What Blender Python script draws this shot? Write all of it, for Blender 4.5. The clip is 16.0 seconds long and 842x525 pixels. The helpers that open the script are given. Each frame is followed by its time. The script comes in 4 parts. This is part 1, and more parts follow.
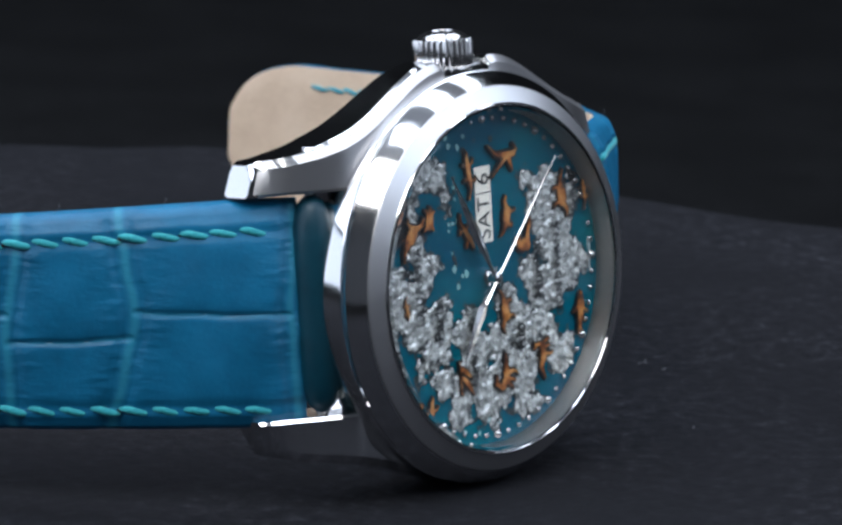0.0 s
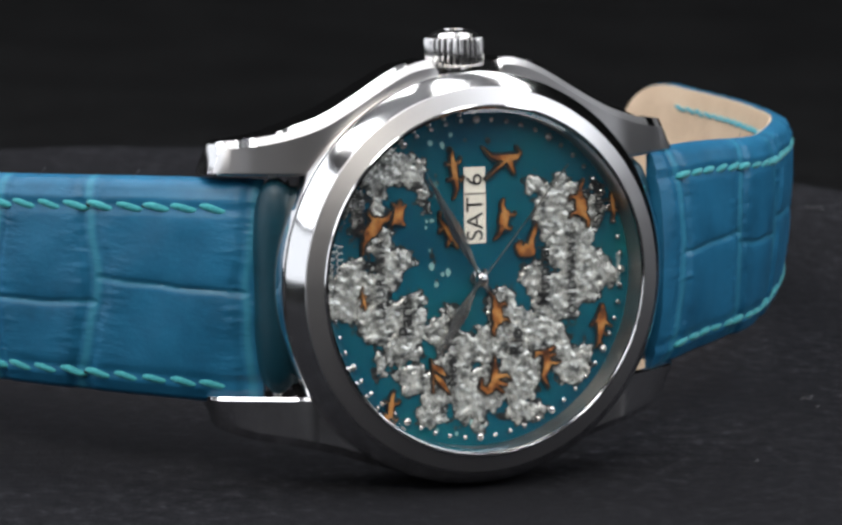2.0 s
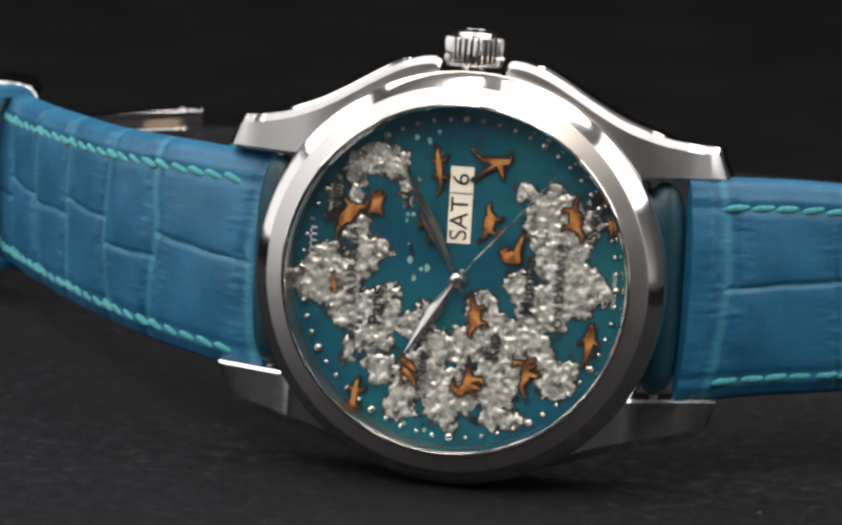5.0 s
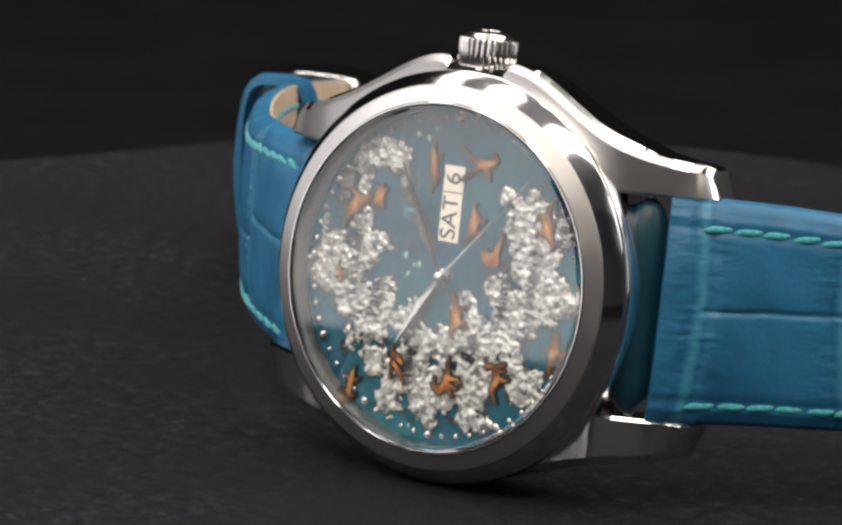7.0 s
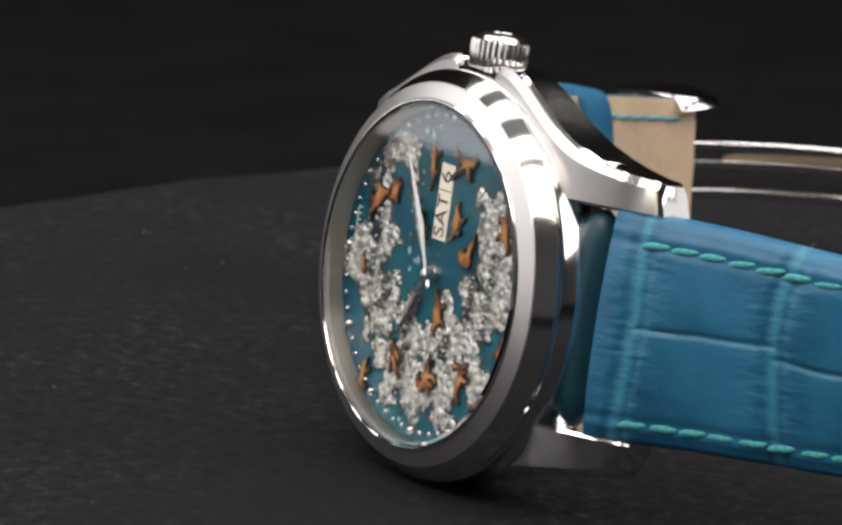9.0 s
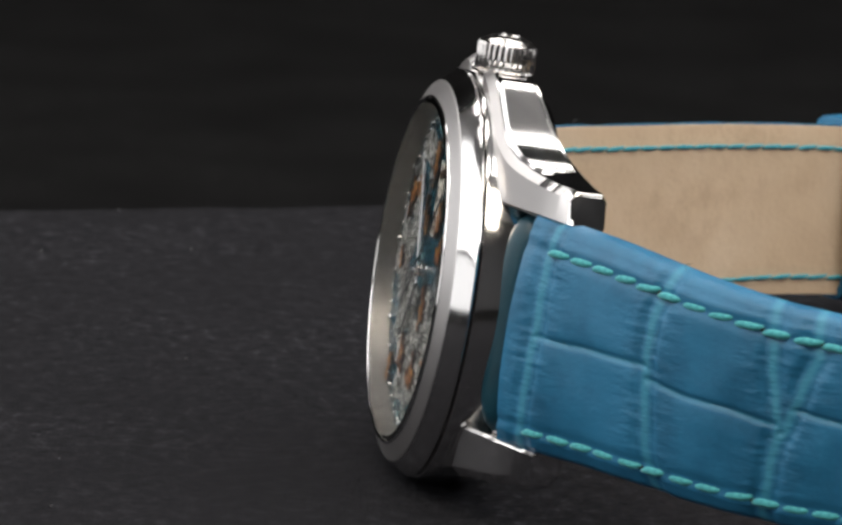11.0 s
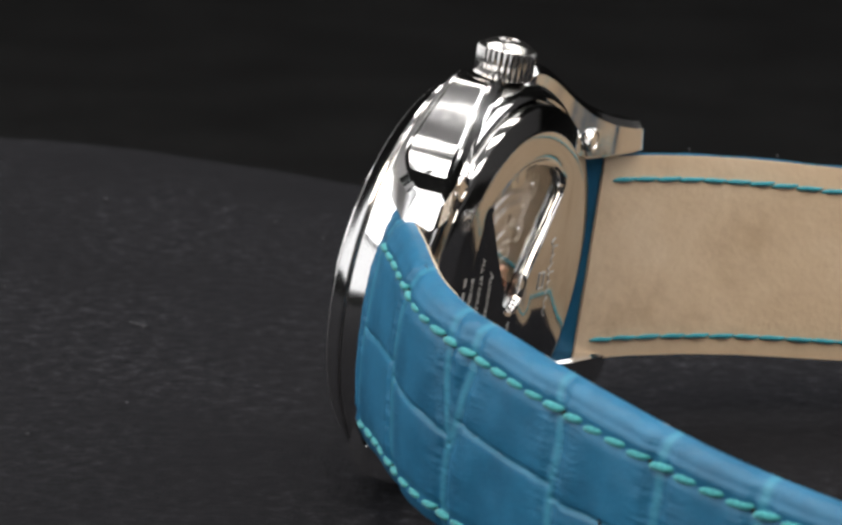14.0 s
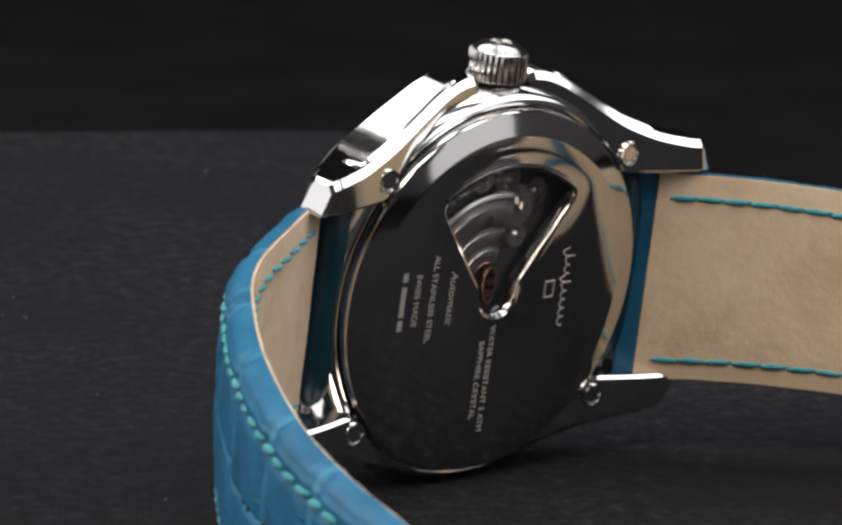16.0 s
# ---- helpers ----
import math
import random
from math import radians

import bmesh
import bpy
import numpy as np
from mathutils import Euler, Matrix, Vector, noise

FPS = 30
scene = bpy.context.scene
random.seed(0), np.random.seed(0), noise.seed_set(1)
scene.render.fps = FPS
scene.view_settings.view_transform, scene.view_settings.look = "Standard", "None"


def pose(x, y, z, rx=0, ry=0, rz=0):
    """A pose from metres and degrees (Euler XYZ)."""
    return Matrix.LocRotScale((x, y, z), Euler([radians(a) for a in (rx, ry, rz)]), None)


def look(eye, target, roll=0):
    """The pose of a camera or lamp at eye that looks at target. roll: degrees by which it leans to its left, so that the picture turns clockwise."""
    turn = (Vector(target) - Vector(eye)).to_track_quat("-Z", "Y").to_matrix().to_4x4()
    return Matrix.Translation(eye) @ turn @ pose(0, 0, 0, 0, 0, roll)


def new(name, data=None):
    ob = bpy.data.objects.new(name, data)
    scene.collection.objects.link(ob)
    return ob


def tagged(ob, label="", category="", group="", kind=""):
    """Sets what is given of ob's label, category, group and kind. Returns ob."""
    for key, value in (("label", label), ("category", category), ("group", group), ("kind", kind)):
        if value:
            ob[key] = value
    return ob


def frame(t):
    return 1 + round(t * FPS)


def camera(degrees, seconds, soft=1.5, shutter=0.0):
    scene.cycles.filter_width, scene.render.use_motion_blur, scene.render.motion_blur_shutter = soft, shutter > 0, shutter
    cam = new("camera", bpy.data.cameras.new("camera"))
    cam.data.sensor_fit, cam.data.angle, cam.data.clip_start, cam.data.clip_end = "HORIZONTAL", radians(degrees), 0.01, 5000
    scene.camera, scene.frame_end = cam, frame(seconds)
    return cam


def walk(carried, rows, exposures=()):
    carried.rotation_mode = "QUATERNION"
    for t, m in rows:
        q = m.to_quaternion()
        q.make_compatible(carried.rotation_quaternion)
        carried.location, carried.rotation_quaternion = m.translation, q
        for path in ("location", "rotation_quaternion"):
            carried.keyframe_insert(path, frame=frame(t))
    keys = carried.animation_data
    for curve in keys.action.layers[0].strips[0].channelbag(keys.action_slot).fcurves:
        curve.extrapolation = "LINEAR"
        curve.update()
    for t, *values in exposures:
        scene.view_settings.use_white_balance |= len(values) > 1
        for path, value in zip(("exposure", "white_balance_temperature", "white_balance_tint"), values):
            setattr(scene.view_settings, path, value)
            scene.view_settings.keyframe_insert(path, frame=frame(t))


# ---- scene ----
# A wristwatch stands on a slowly turning black cloth; the camera is fixed.
cam = camera(11.221, 16.0, soft=2.9)
cam.data.dof.use_dof, cam.data.dof.focus_distance, cam.data.dof.aperture_fstop = True, 0.428, 95.0
CLOTH_Z = 0.1195                       # height of the lens over the cloth
EYE = Matrix(((0.99872, -0.04923, 0.01127, 0.00078), (0.02188, 0.22064, -0.97511, -0.42683), (0.04551, 0.97411, 0.22144, CLOTH_Z - 0.00043), (0, 0, 0, 1)))
walk(cam, [(0, EYE), (16, EYE)], [(0, 0.0, 5350, 10), (1.2, 0.08, 5800, 10), (3.0, -0.03, 6400, 11), (7, 0.0, 6800, 13), (11, 0.03, 6650, 11), (14, 0.05, 6550, 10), (16, -0.15, 6600, 11)])

# ---- light: a dark studio with softboxes above and at both sides ----
world = bpy.data.worlds.new("studio_dark")
scene.world = world
world.use_nodes = True
world.node_tree.nodes["Background"].inputs[0].default_value = (0.9, 0.95, 1.0, 1)
world.node_tree.nodes["Background"].inputs[1].default_value = 0.05


def softbox(name, eye, target, sx, sy, watts, color=(1, 1, 1)):
    lamp = bpy.data.lights.new(name, "AREA")
    lamp.shape, lamp.size, lamp.size_y, lamp.energy, lamp.color = "RECTANGLE", sx, sy, watts, color
    ob = new(name, lamp)
    ob.matrix_world = look(eye, target)
    return ob


for row_y in (-0.24, 0.20, 0.64):
    for col_x in (-0.36, 0.36):
        softbox("softbox_top", (col_x, row_y, 1.0), (col_x, row_y - 0.0001, 0.1), 0.60, 0.20, 2.1, (1.0, 0.985, 0.97))
softbox("softbox_left", (-0.80, -0.15, 0.168), (-0.02, -0.15, 0.168), 1.50, 0.365, 2.0, (0.97, 0.98, 1.0))
softbox("softbox_left_high", (-0.80, -0.10, 0.68), (-0.02, -0.10, 0.68), 1.60, 0.58, 7.5, (0.98, 0.985, 1.0))
softbox("softbox_right", (0.80, -0.28, 0.182), (0.02, -0.28, 0.182), 0.34, 0.345, 0.32, (0.97, 0.98, 1.0))
softbox("softbox_right_high", (0.80, -0.10, 0.68), (0.02, -0.10, 0.68), 1.20, 0.58, 6.4, (0.97, 0.985, 1.0))
softbox("softbox_front", (-0.15, -0.70, 0.95), (0.0, 0.0, 0.1), 0.75, 0.45, 7.5, (1.0, 0.92, 0.80))
scene.view_settings.exposure = 0.0


# ---- materials ----
class Mat:
    """A small node-material builder."""

    def __init__(self, name, color=(0.5, 0.5, 0.5), rough=0.5, metal=0.0, **more):
        self.m = bpy.data.materials.new(name)
        self.m.use_nodes = True
        self.t = self.m.node_tree
        self.b = self.t.nodes["Principled BSDF"]
        self.b.inputs["Base Color"].default_value = (*color, 1)
        self.b.inputs["Roughness"].default_value = rough
        self.b.inputs["Metallic"].default_value = metal
        for k, v in more.items():
            self.b.inputs[k.replace("_", " ")].default_value = v

    def node(self, kind, **vals):
        n = self.t.nodes.new(kind)
        for k, v in vals.items():
            n.inputs[k.replace("_", " ")].default_value = v
        return n

    def link(self, a, b):
        self.t.links.new(a, b)

    def coords(self, scale=(1, 1, 1)):
        c = self.t.nodes.new("ShaderNodeTexCoord")
        mp = self.node("ShaderNodeMapping")
        mp.inputs["Scale"].default_value = scale
        self.link(c.outputs["Object"], mp.inputs["Vector"])
        return mp.outputs[0]

    def noise(self, scale, detail=4.0, stretch=(1, 1, 1), rough=0.5):
        n = self.node("ShaderNodeTexNoise", Scale=scale, Detail=detail, Roughness=rough)
        self.link(self.coords(stretch), n.inputs["Vector"])
        return n.outputs["Fac"]

    def ramp(self, fac, stops):
        r = self.t.nodes.new("ShaderNodeValToRGB")
        e = r.color_ramp.elements
        e[0].position, e[0].color = stops[0][0], (*stops[0][1], 1)
        e[1].position, e[1].color = stops[-1][0], (*stops[-1][1], 1)
        for p, c in stops[1:-1]:
            x = e.new(p)
            x.color = (*c, 1)
        self.link(fac, r.inputs[0])
        return r.outputs[0]

    def color(self, out):
        self.link(out, self.b.inputs["Base Color"])

    def rough(self, fac, lo, hi):
        mr = self.node("ShaderNodeMapRange", To_Min=lo, To_Max=hi)
        self.link(fac, mr.inputs[0])
        self.link(mr.outputs[0], self.b.inputs["Roughness"])

    def bump(self, fac, strength, distance):
        b = self.node("ShaderNodeBump", Strength=strength, Distance=distance)
        self.link(fac, b.inputs["Height"])
        prev = self.b.inputs["Normal"].links
        if prev:
            self.link(prev[0].from_socket, b.inputs["Normal"])
        self.link(b.outputs[0], self.b.inputs["Normal"])

    def mix(self, fac, a, b, blend="MIX"):
        n = self.t.nodes.new("ShaderNodeMix")
        n.data_type, n.blend_type = "RGBA", blend
        for sock, v in ((n.inputs["Factor"], fac), (n.inputs["A"], a), (n.inputs["B"], b)):
            if isinstance(v, (int, float)):
                sock.default_value = v
            elif isinstance(v, tuple):
                sock.default_value = (*v, 1)
            else:
                self.link(v, sock)
        return n.outputs["Result"]

    def attr(self, name):
        a = self.t.nodes.new("ShaderNodeAttribute")
        a.attribute_name = name
        return a.outputs["Fac"]


def polished_steel():
    m = Mat("polished_steel", (0.80, 0.79, 0.78), 0.05, 1.0)
    m.rough(m.noise(900, 5), 0.06, 0.15)
    return m.m


def brushed_steel():
    m = Mat("brushed_steel", (0.56, 0.545, 0.54), 0.38, 1.0)
    m.rough(m.noise(300, 3), 0.33, 0.43)
    return m.m


def rotor_steel():
    m = Mat("grey_movement_steel", (0.50, 0.49, 0.48), 0.24, 1.0)
    m.rough(m.noise(500, 3), 0.20, 0.30)
    return m.m


def dark_steel():
    m = Mat("mirror_caseback_steel", (0.62, 0.61, 0.60), 0.06, 1.0)
    m.rough(m.noise(700, 5), 0.05, 0.11)
    return m.m


def leather(name, dark, mid, seam):
    """Dyed crocodile-grain leather: pale ridges, fine creases beside them, small pores."""
    m = Mat(name, mid, 0.42)
    c = m.ramp(m.noise(170, 5, rough=0.6), [(0.28, dark), (0.62, mid), (0.85, mid)])
    m.color(m.mix(m.attr("seam"), c, seam))
    m.rough(m.noise(900, 4), 0.32, 0.52)
    m.bump(m.noise(2300, 4, rough=0.6), 0.13, 0.0003)
    crease = m.node("ShaderNodeMath")
    crease.operation = "MULTIPLY"
    m.link(m.noise(900, 4, (0.45, 0.45, 1.8), rough=0.65), crease.inputs[0])
    m.link(m.attr("crease"), crease.inputs[1])
    m.bump(crease.outputs[0], 0.40, 0.0008)
    m.b.inputs["Specular IOR Level"].default_value = 0.42
    return m.m


def lining():
    m = Mat("tan_lining_leather", (0.66, 0.48, 0.32), 0.62)
    c = m.ramp(m.noise(130, 6, rough=0.65), [(0.25, (0.56, 0.40, 0.26)), (0.5, (0.74, 0.56, 0.39)), (0.8, (0.82, 0.65, 0.48))])
    m.color(m.mix(m.ramp(m.noise(40, 4), [(0.35, (0, 0, 0)), (0.75, (1, 1, 1))]), c, (0.66, 0.49, 0.33)))
    m.bump(m.noise(1300, 4), 0.25, 0.0003)
    m.bump(m.noise(330, 3), 0.2, 0.0005)
    return m.m


def felt(name, lo, hi, bump=0.5):
    m = Mat(name, hi, 0.95)
    m.b.inputs["Specular IOR Level"].default_value = 0.05
    c = m.ramp(m.noise(480, 7, rough=0.82), [(0.34, lo), (0.54, hi), (0.72, tuple(3.4 * v for v in hi))])
    m.color(m.mix(m.ramp(m.noise(26, 4), [(0.35, (0, 0, 0)), (0.7, (1, 1, 1))]), c, tuple(0.7 * v for v in hi)))
    m.bump(m.noise(520, 4, rough=0.65), 0.8 * bump, 0.0016)
    m.bump(m.noise(1900, 5, rough=0.7), bump, 0.0006)
    return m.m


def enamel():
    m = Mat("teal_enamel", (0.004, 0.13, 0.19), 0.22)
    c = m.ramp(m.noise(95, 5), [(0.3, (0.002, 0.045, 0.085)), (0.55, (0.004, 0.080, 0.115)), (0.8, (0.007, 0.115, 0.125))])
    m.color(c)
    m.bump(m.noise(700, 3), 0.06, 0.0002)
    return m.m


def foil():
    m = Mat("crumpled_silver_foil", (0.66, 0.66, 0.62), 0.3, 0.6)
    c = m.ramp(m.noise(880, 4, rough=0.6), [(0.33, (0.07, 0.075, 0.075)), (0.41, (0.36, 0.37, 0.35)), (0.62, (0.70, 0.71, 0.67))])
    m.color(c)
    m.rough(m.noise(1800, 3), 0.18, 0.36)
    v = m.node("ShaderNodeTexVoronoi", Scale=1500.0, Randomness=1.0)
    warp = m.node("ShaderNodeTexNoise", Scale=900.0, Detail=2.0)
    mixv = m.node("ShaderNodeVectorMath")
    mixv.operation = "MULTIPLY_ADD"
    m.link(m.coords(), warp.inputs["Vector"])
    m.link(warp.outputs["Color"], mixv.inputs[0])
    mixv.inputs[1].default_value = (0.0011, 0.0011, 0.0011)
    m.link(m.coords(), mixv.inputs[2])
    m.link(mixv.outputs[0], v.inputs["Vector"])
    m.bump(v.outputs["Distance"], 0.16, 0.0006)
    m.bump(m.noise(1500, 2, rough=0.5), 0.3, 0.0004)
    return m.m


def orange():
    m = Mat("orange_enamel", (0.45, 0.14, 0.02), 0.35)
    m.color(m.ramp(m.noise(900, 4), [(0.34, (0.07, 0.020, 0.006)), (0.5, (0.29, 0.100, 0.016)), (0.68, (0.46, 0.23, 0.065))]))
    m.bump(m.noise(1500, 3), 0.3, 0.0002)
    return m.m


def plain(name, color, rough, metal=0.0, grain=900.0):
    m = Mat(name, color, rough, metal)
    m.rough(m.noise(grain, 3), max(0.02, rough - 0.06), rough + 0.06)
    m.bump(m.noise(grain * 2, 2), 0.06, 0.0001)
    return m.m


def thread(name, a, b):
    m = Mat(name, a, 0.7)
    m.color(m.ramp(m.noise(2500, 3), [(0.3, a), (0.7, b)]))
    m.bump(m.noise(4200, 3, (1, 1, 1)), 0.4, 0.0002)
    m.b.inputs["Sheen Weight"].default_value = 0.2
    return m.m


def sapphire():
    m = Mat("sapphire_glass", (1, 1, 1), 0.0)
    m.b.inputs["Transmission Weight"].default_value = 1.0
    m.b.inputs["IOR"].default_value = 1.70
    return m.m


STEEL, BRUSHED, BACK_STEEL = polished_steel(), brushed_steel(), dark_steel()
BLUE = leather("blue_croc_leather", (0.009, 0.092, 0.185), (0.019, 0.152, 0.290), (0.055, 0.28, 0.40))
# The strap's blue, darkened so its colour carries the shade beside the lugs.
BLUE_SHADED = leather("shaded_blue_leather", (0.002, 0.026, 0.042), (0.005, 0.044, 0.066), (0.02, 0.1, 0.16))
TAN = lining()
CLOTH = felt("black_felt_cloth", (0.0065, 0.0065, 0.0075), (0.0175, 0.0175, 0.0200), 0.40)
BACKDROP = felt("black_backdrop_cloth", (0.006, 0.006, 0.006), (0.008, 0.008, 0.0082), 0.2)
# Tones of the unseen walls and ceiling, set for reflections in steel and crystal.
WALL = plain("dark_grey_studio_paint", (0.11, 0.11, 0.115), 0.8, 0.0, 40.0)
CEILING = plain("pale_grey_ceiling_paint", (0.42, 0.42, 0.42), 0.8, 0.0, 40.0)
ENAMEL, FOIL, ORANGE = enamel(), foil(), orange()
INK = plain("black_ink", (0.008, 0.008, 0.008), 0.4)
ISLE = plain("pale_green_enamel", (0.20, 0.36, 0.34), 0.4)
PAPER = plain("cream_date_disc", (0.74, 0.70, 0.60), 0.5)
SILVER_INK = plain("silver_print", (0.62, 0.62, 0.60), 0.35)
ETCH = plain("etched_lettering", (0.50, 0.49, 0.47), 0.5, 0.4)
THREAD = thread("teal_thread", (0.016, 0.23, 0.27), (0.06, 0.40, 0.42))
THREAD_IN = thread("turquoise_inner_thread", (0.012, 0.22, 0.30), (0.03, 0.33, 0.40))
GLASS = sapphire()
FLANGE_STEEL = plain("satin_flange_steel", (0.36, 0.35, 0.33), 0.34, 1.0)
CROWN_STEEL = plain("fluted_crown_steel", (0.74, 0.72, 0.70), 0.19, 1.0)
BRASS = plain("coppery_brass", (0.60, 0.36, 0.27), 0.18, 1.0)
ROTOR = rotor_steel()
# Near-black fill: paints the shade in strap and stitch holes; also dark movement parts.
NEAR_BLACK = plain("near_black_fill", (0.01, 0.01, 0.01), 0.6)
LINT = plain("pale_lint", (0.09, 0.09, 0.095), 0.9)

# ---- mesh helpers (watch parts are drawn in mm in the watch's own frame:
#      x towards six o'clock, z towards the crown, -y out of the dial) ----
UP = Matrix.Translation((0, 0, CLOTH_Z))
WATCH = UP @ Matrix(((0.98539, -0.16742, -0.03120, 0.00079), (0.16998, 0.97812, 0.11995, -0.00283), (0.01044, -0.12350, 0.99229, -0.09815), (0, 0, 0, 1)))
LEVEL = UP @ Matrix(((0.98386, -0.17834, -0.01461, 0.000904), (0.17860, 0.97371, 0.14141, -0.002914), (-0.01099, -0.14174, 0.98984, -0.098580), (0, 0, 0, 1)))
SWAY = WATCH @ LEVEL.inverted()        # near the lugs the strap leans with the watch head
MM = Matrix.Scale(0.001, 4)


def part(name, bm, material, parent, label="", m=None, smooth=40.0, mm=True):
    """Link a bmesh as one mesh object under a thing or part."""
    if mm:
        bm.transform(MM)
    me = bpy.data.meshes.new(name)
    bmesh.ops.recalc_face_normals(bm, faces=bm.faces)
    if smooth:
        for f in bm.faces:
            f.smooth = True
        for e in bm.edges:
            if len(e.link_faces) == 2 and e.calc_face_angle(0) > radians(smooth):
                e.smooth = False
    bm.to_mesh(me)
    bm.free()
    me.materials.append(material)
    return shared(name, me, parent, m if m is not None else Matrix(), label)


PLACED = {}


def shared(name, mesh, parent, m, label=""):
    """Link a mesh under a parent, at the pose m of the turntable's space."""
    ob = new(name, mesh)
    if parent:
        ob.parent = parent
        ob.matrix_basis = PLACED.get(parent.name, Matrix()).inverted() @ m
    else:
        ob.matrix_basis = m
    PLACED[ob.name] = m
    return tagged(ob, label)


def revolve(profile, n=160, axis="Y", closed=False):
    """Turn (radius, height) points about the watch's y axis (or z)."""
    bm = bmesh.new()
    rings = []
    for r, h in profile:
        if r < 1e-6:
            rings.append([bm.verts.new((0, h, 0) if axis == "Y" else (0, 0, h))])
            continue
        ring = []
        for i in range(n):
            a = 2 * math.pi * i / n
            p = (r * math.sin(a), h, r * math.cos(a)) if axis == "Y" else (r * math.cos(a), r * math.sin(a), h)
            ring.append(bm.verts.new(p))
        rings.append(ring)
    pairs = list(zip(rings, rings[1:]))
    if closed:
        pairs.append((rings[-1], rings[0]))
    for a, b in pairs:
        for i in range(n):
            j = (i + 1) % n
            if len(a) == 1:
                bm.faces.new((a[0], b[i], b[j]))
            elif len(b) == 1:
                bm.faces.new((a[i], b[0], a[j]))
            else:
                bm.faces.new((a[i], b[i], b[j], a[j]))
    return bm


def loft(sections, cap=True):
    """Skin equal-length rings of points."""
    bm = bmesh.new()
    rings = [[bm.verts.new(p) for p in s] for s in sections]
    n = len(rings[0])
    for a, b in zip(rings, rings[1:]):
        for i in range(n):
            j = (i + 1) % n
            bm.faces.new((a[i], b[i], b[j], a[j]))
    if cap:
        bm.faces.new(rings[0])
        bm.faces.new(list(reversed(rings[-1])))
    return bm


def prism(points, y0, y1, bevel=0.0):
    """Extrude a polygon of (x, z) between two depths."""
    bm = bmesh.new()
    v = [bm.verts.new((x, y0, z)) for x, z in points]
    f = bm.faces.new(v)
    r = bmesh.ops.extrude_face_region(bm, geom=[f])
    for e in r["geom"]:
        if isinstance(e, bmesh.types.BMVert):
            e.co.y = y1
    if bevel:
        edges = [e for e in bm.edges if abs(e.verts[0].co.y - e.verts[1].co.y) < 1e-6]
        bmesh.ops.bevel(bm, geom=edges, offset=bevel, segments=2, affect="EDGES")
    return bm


def tube(points, radius, n=6):
    """A round cord along points."""
    pts = [Vector(p) for p in points]
    rings = []
    for i, p in enumerate(pts):
        d = (pts[min(i + 1, len(pts) - 1)] - pts[max(i - 1, 0)]).normalized()
        a = d.orthogonal().normalized() if i == 0 else (prev - d * prev.dot(d)).normalized()
        prev = a
        b = d.cross(a)
        r = radius(i / (len(pts) - 1)) if callable(radius) else radius
        rings.append([p + r * (a * math.cos(2 * math.pi * k / n) + b * math.sin(2 * math.pi * k / n)) for k in range(n)])
    return loft(rings)


def curve_table(x, xs, ys):
    """Smooth curve through a table of values."""
    k = min(max(sum(1 for v in xs if v <= x) - 1, 0), len(xs) - 2)

    def slope(i):
        a, b = max(i - 1, 0), min(i + 1, len(xs) - 1)
        return (ys[b] - ys[a]) / (xs[b] - xs[a])
    h = xs[k + 1] - xs[k]
    f = min(max((x - xs[k]) / h, 0.0), 1.0)
    return (2 * f ** 3 - 3 * f ** 2 + 1) * ys[k] + (f ** 3 - 2 * f ** 2 + f) * h * slope(k) + (3 * f ** 2 - 2 * f ** 3) * ys[k + 1] + (f ** 3 - f ** 2) * h * slope(k + 1)


def lerp_table(x, xs, ys):
    return float(np.interp(x, xs, ys))


def lettering(name, text, size, x, z, y, material, parent, front=True, italic=0.0, stretch=1.0, label="", bold=0.0, spread=1.0):
    """Flat raised letters on the dial (front) or the case back, reading along the crown axis."""
    cu = bpy.data.curves.new(name, "FONT")
    cu.body, cu.size, cu.align_x, cu.align_y, cu.extrude, cu.shear = text, size, "CENTER", "CENTER", 0.02, italic
    cu.offset, cu.space_character = bold * size, spread
    tmp = bpy.data.objects.new(name, cu)
    scene.collection.objects.link(tmp)
    me = bpy.data.meshes.new_from_object(tmp.evaluated_get(bpy.context.evaluated_depsgraph_get()))
    bpy.data.objects.remove(tmp)
    turn = Matrix(((0, -1, 0, 0), (0, 0, -1, 0), (stretch, 0, 0, 0), (0, 0, 0, 1))) if front else Matrix(((0, -1, 0, 0), (0, 0, 1, 0), (-stretch, 0, 0, 0), (0, 0, 0, 1)))
    me.transform(MM @ Matrix.Translation((x, y, z)) @ turn)
    me.materials.clear()
    me.materials.append(material)
    me.name = name
    return shared(name, me, parent, WATCH, label)


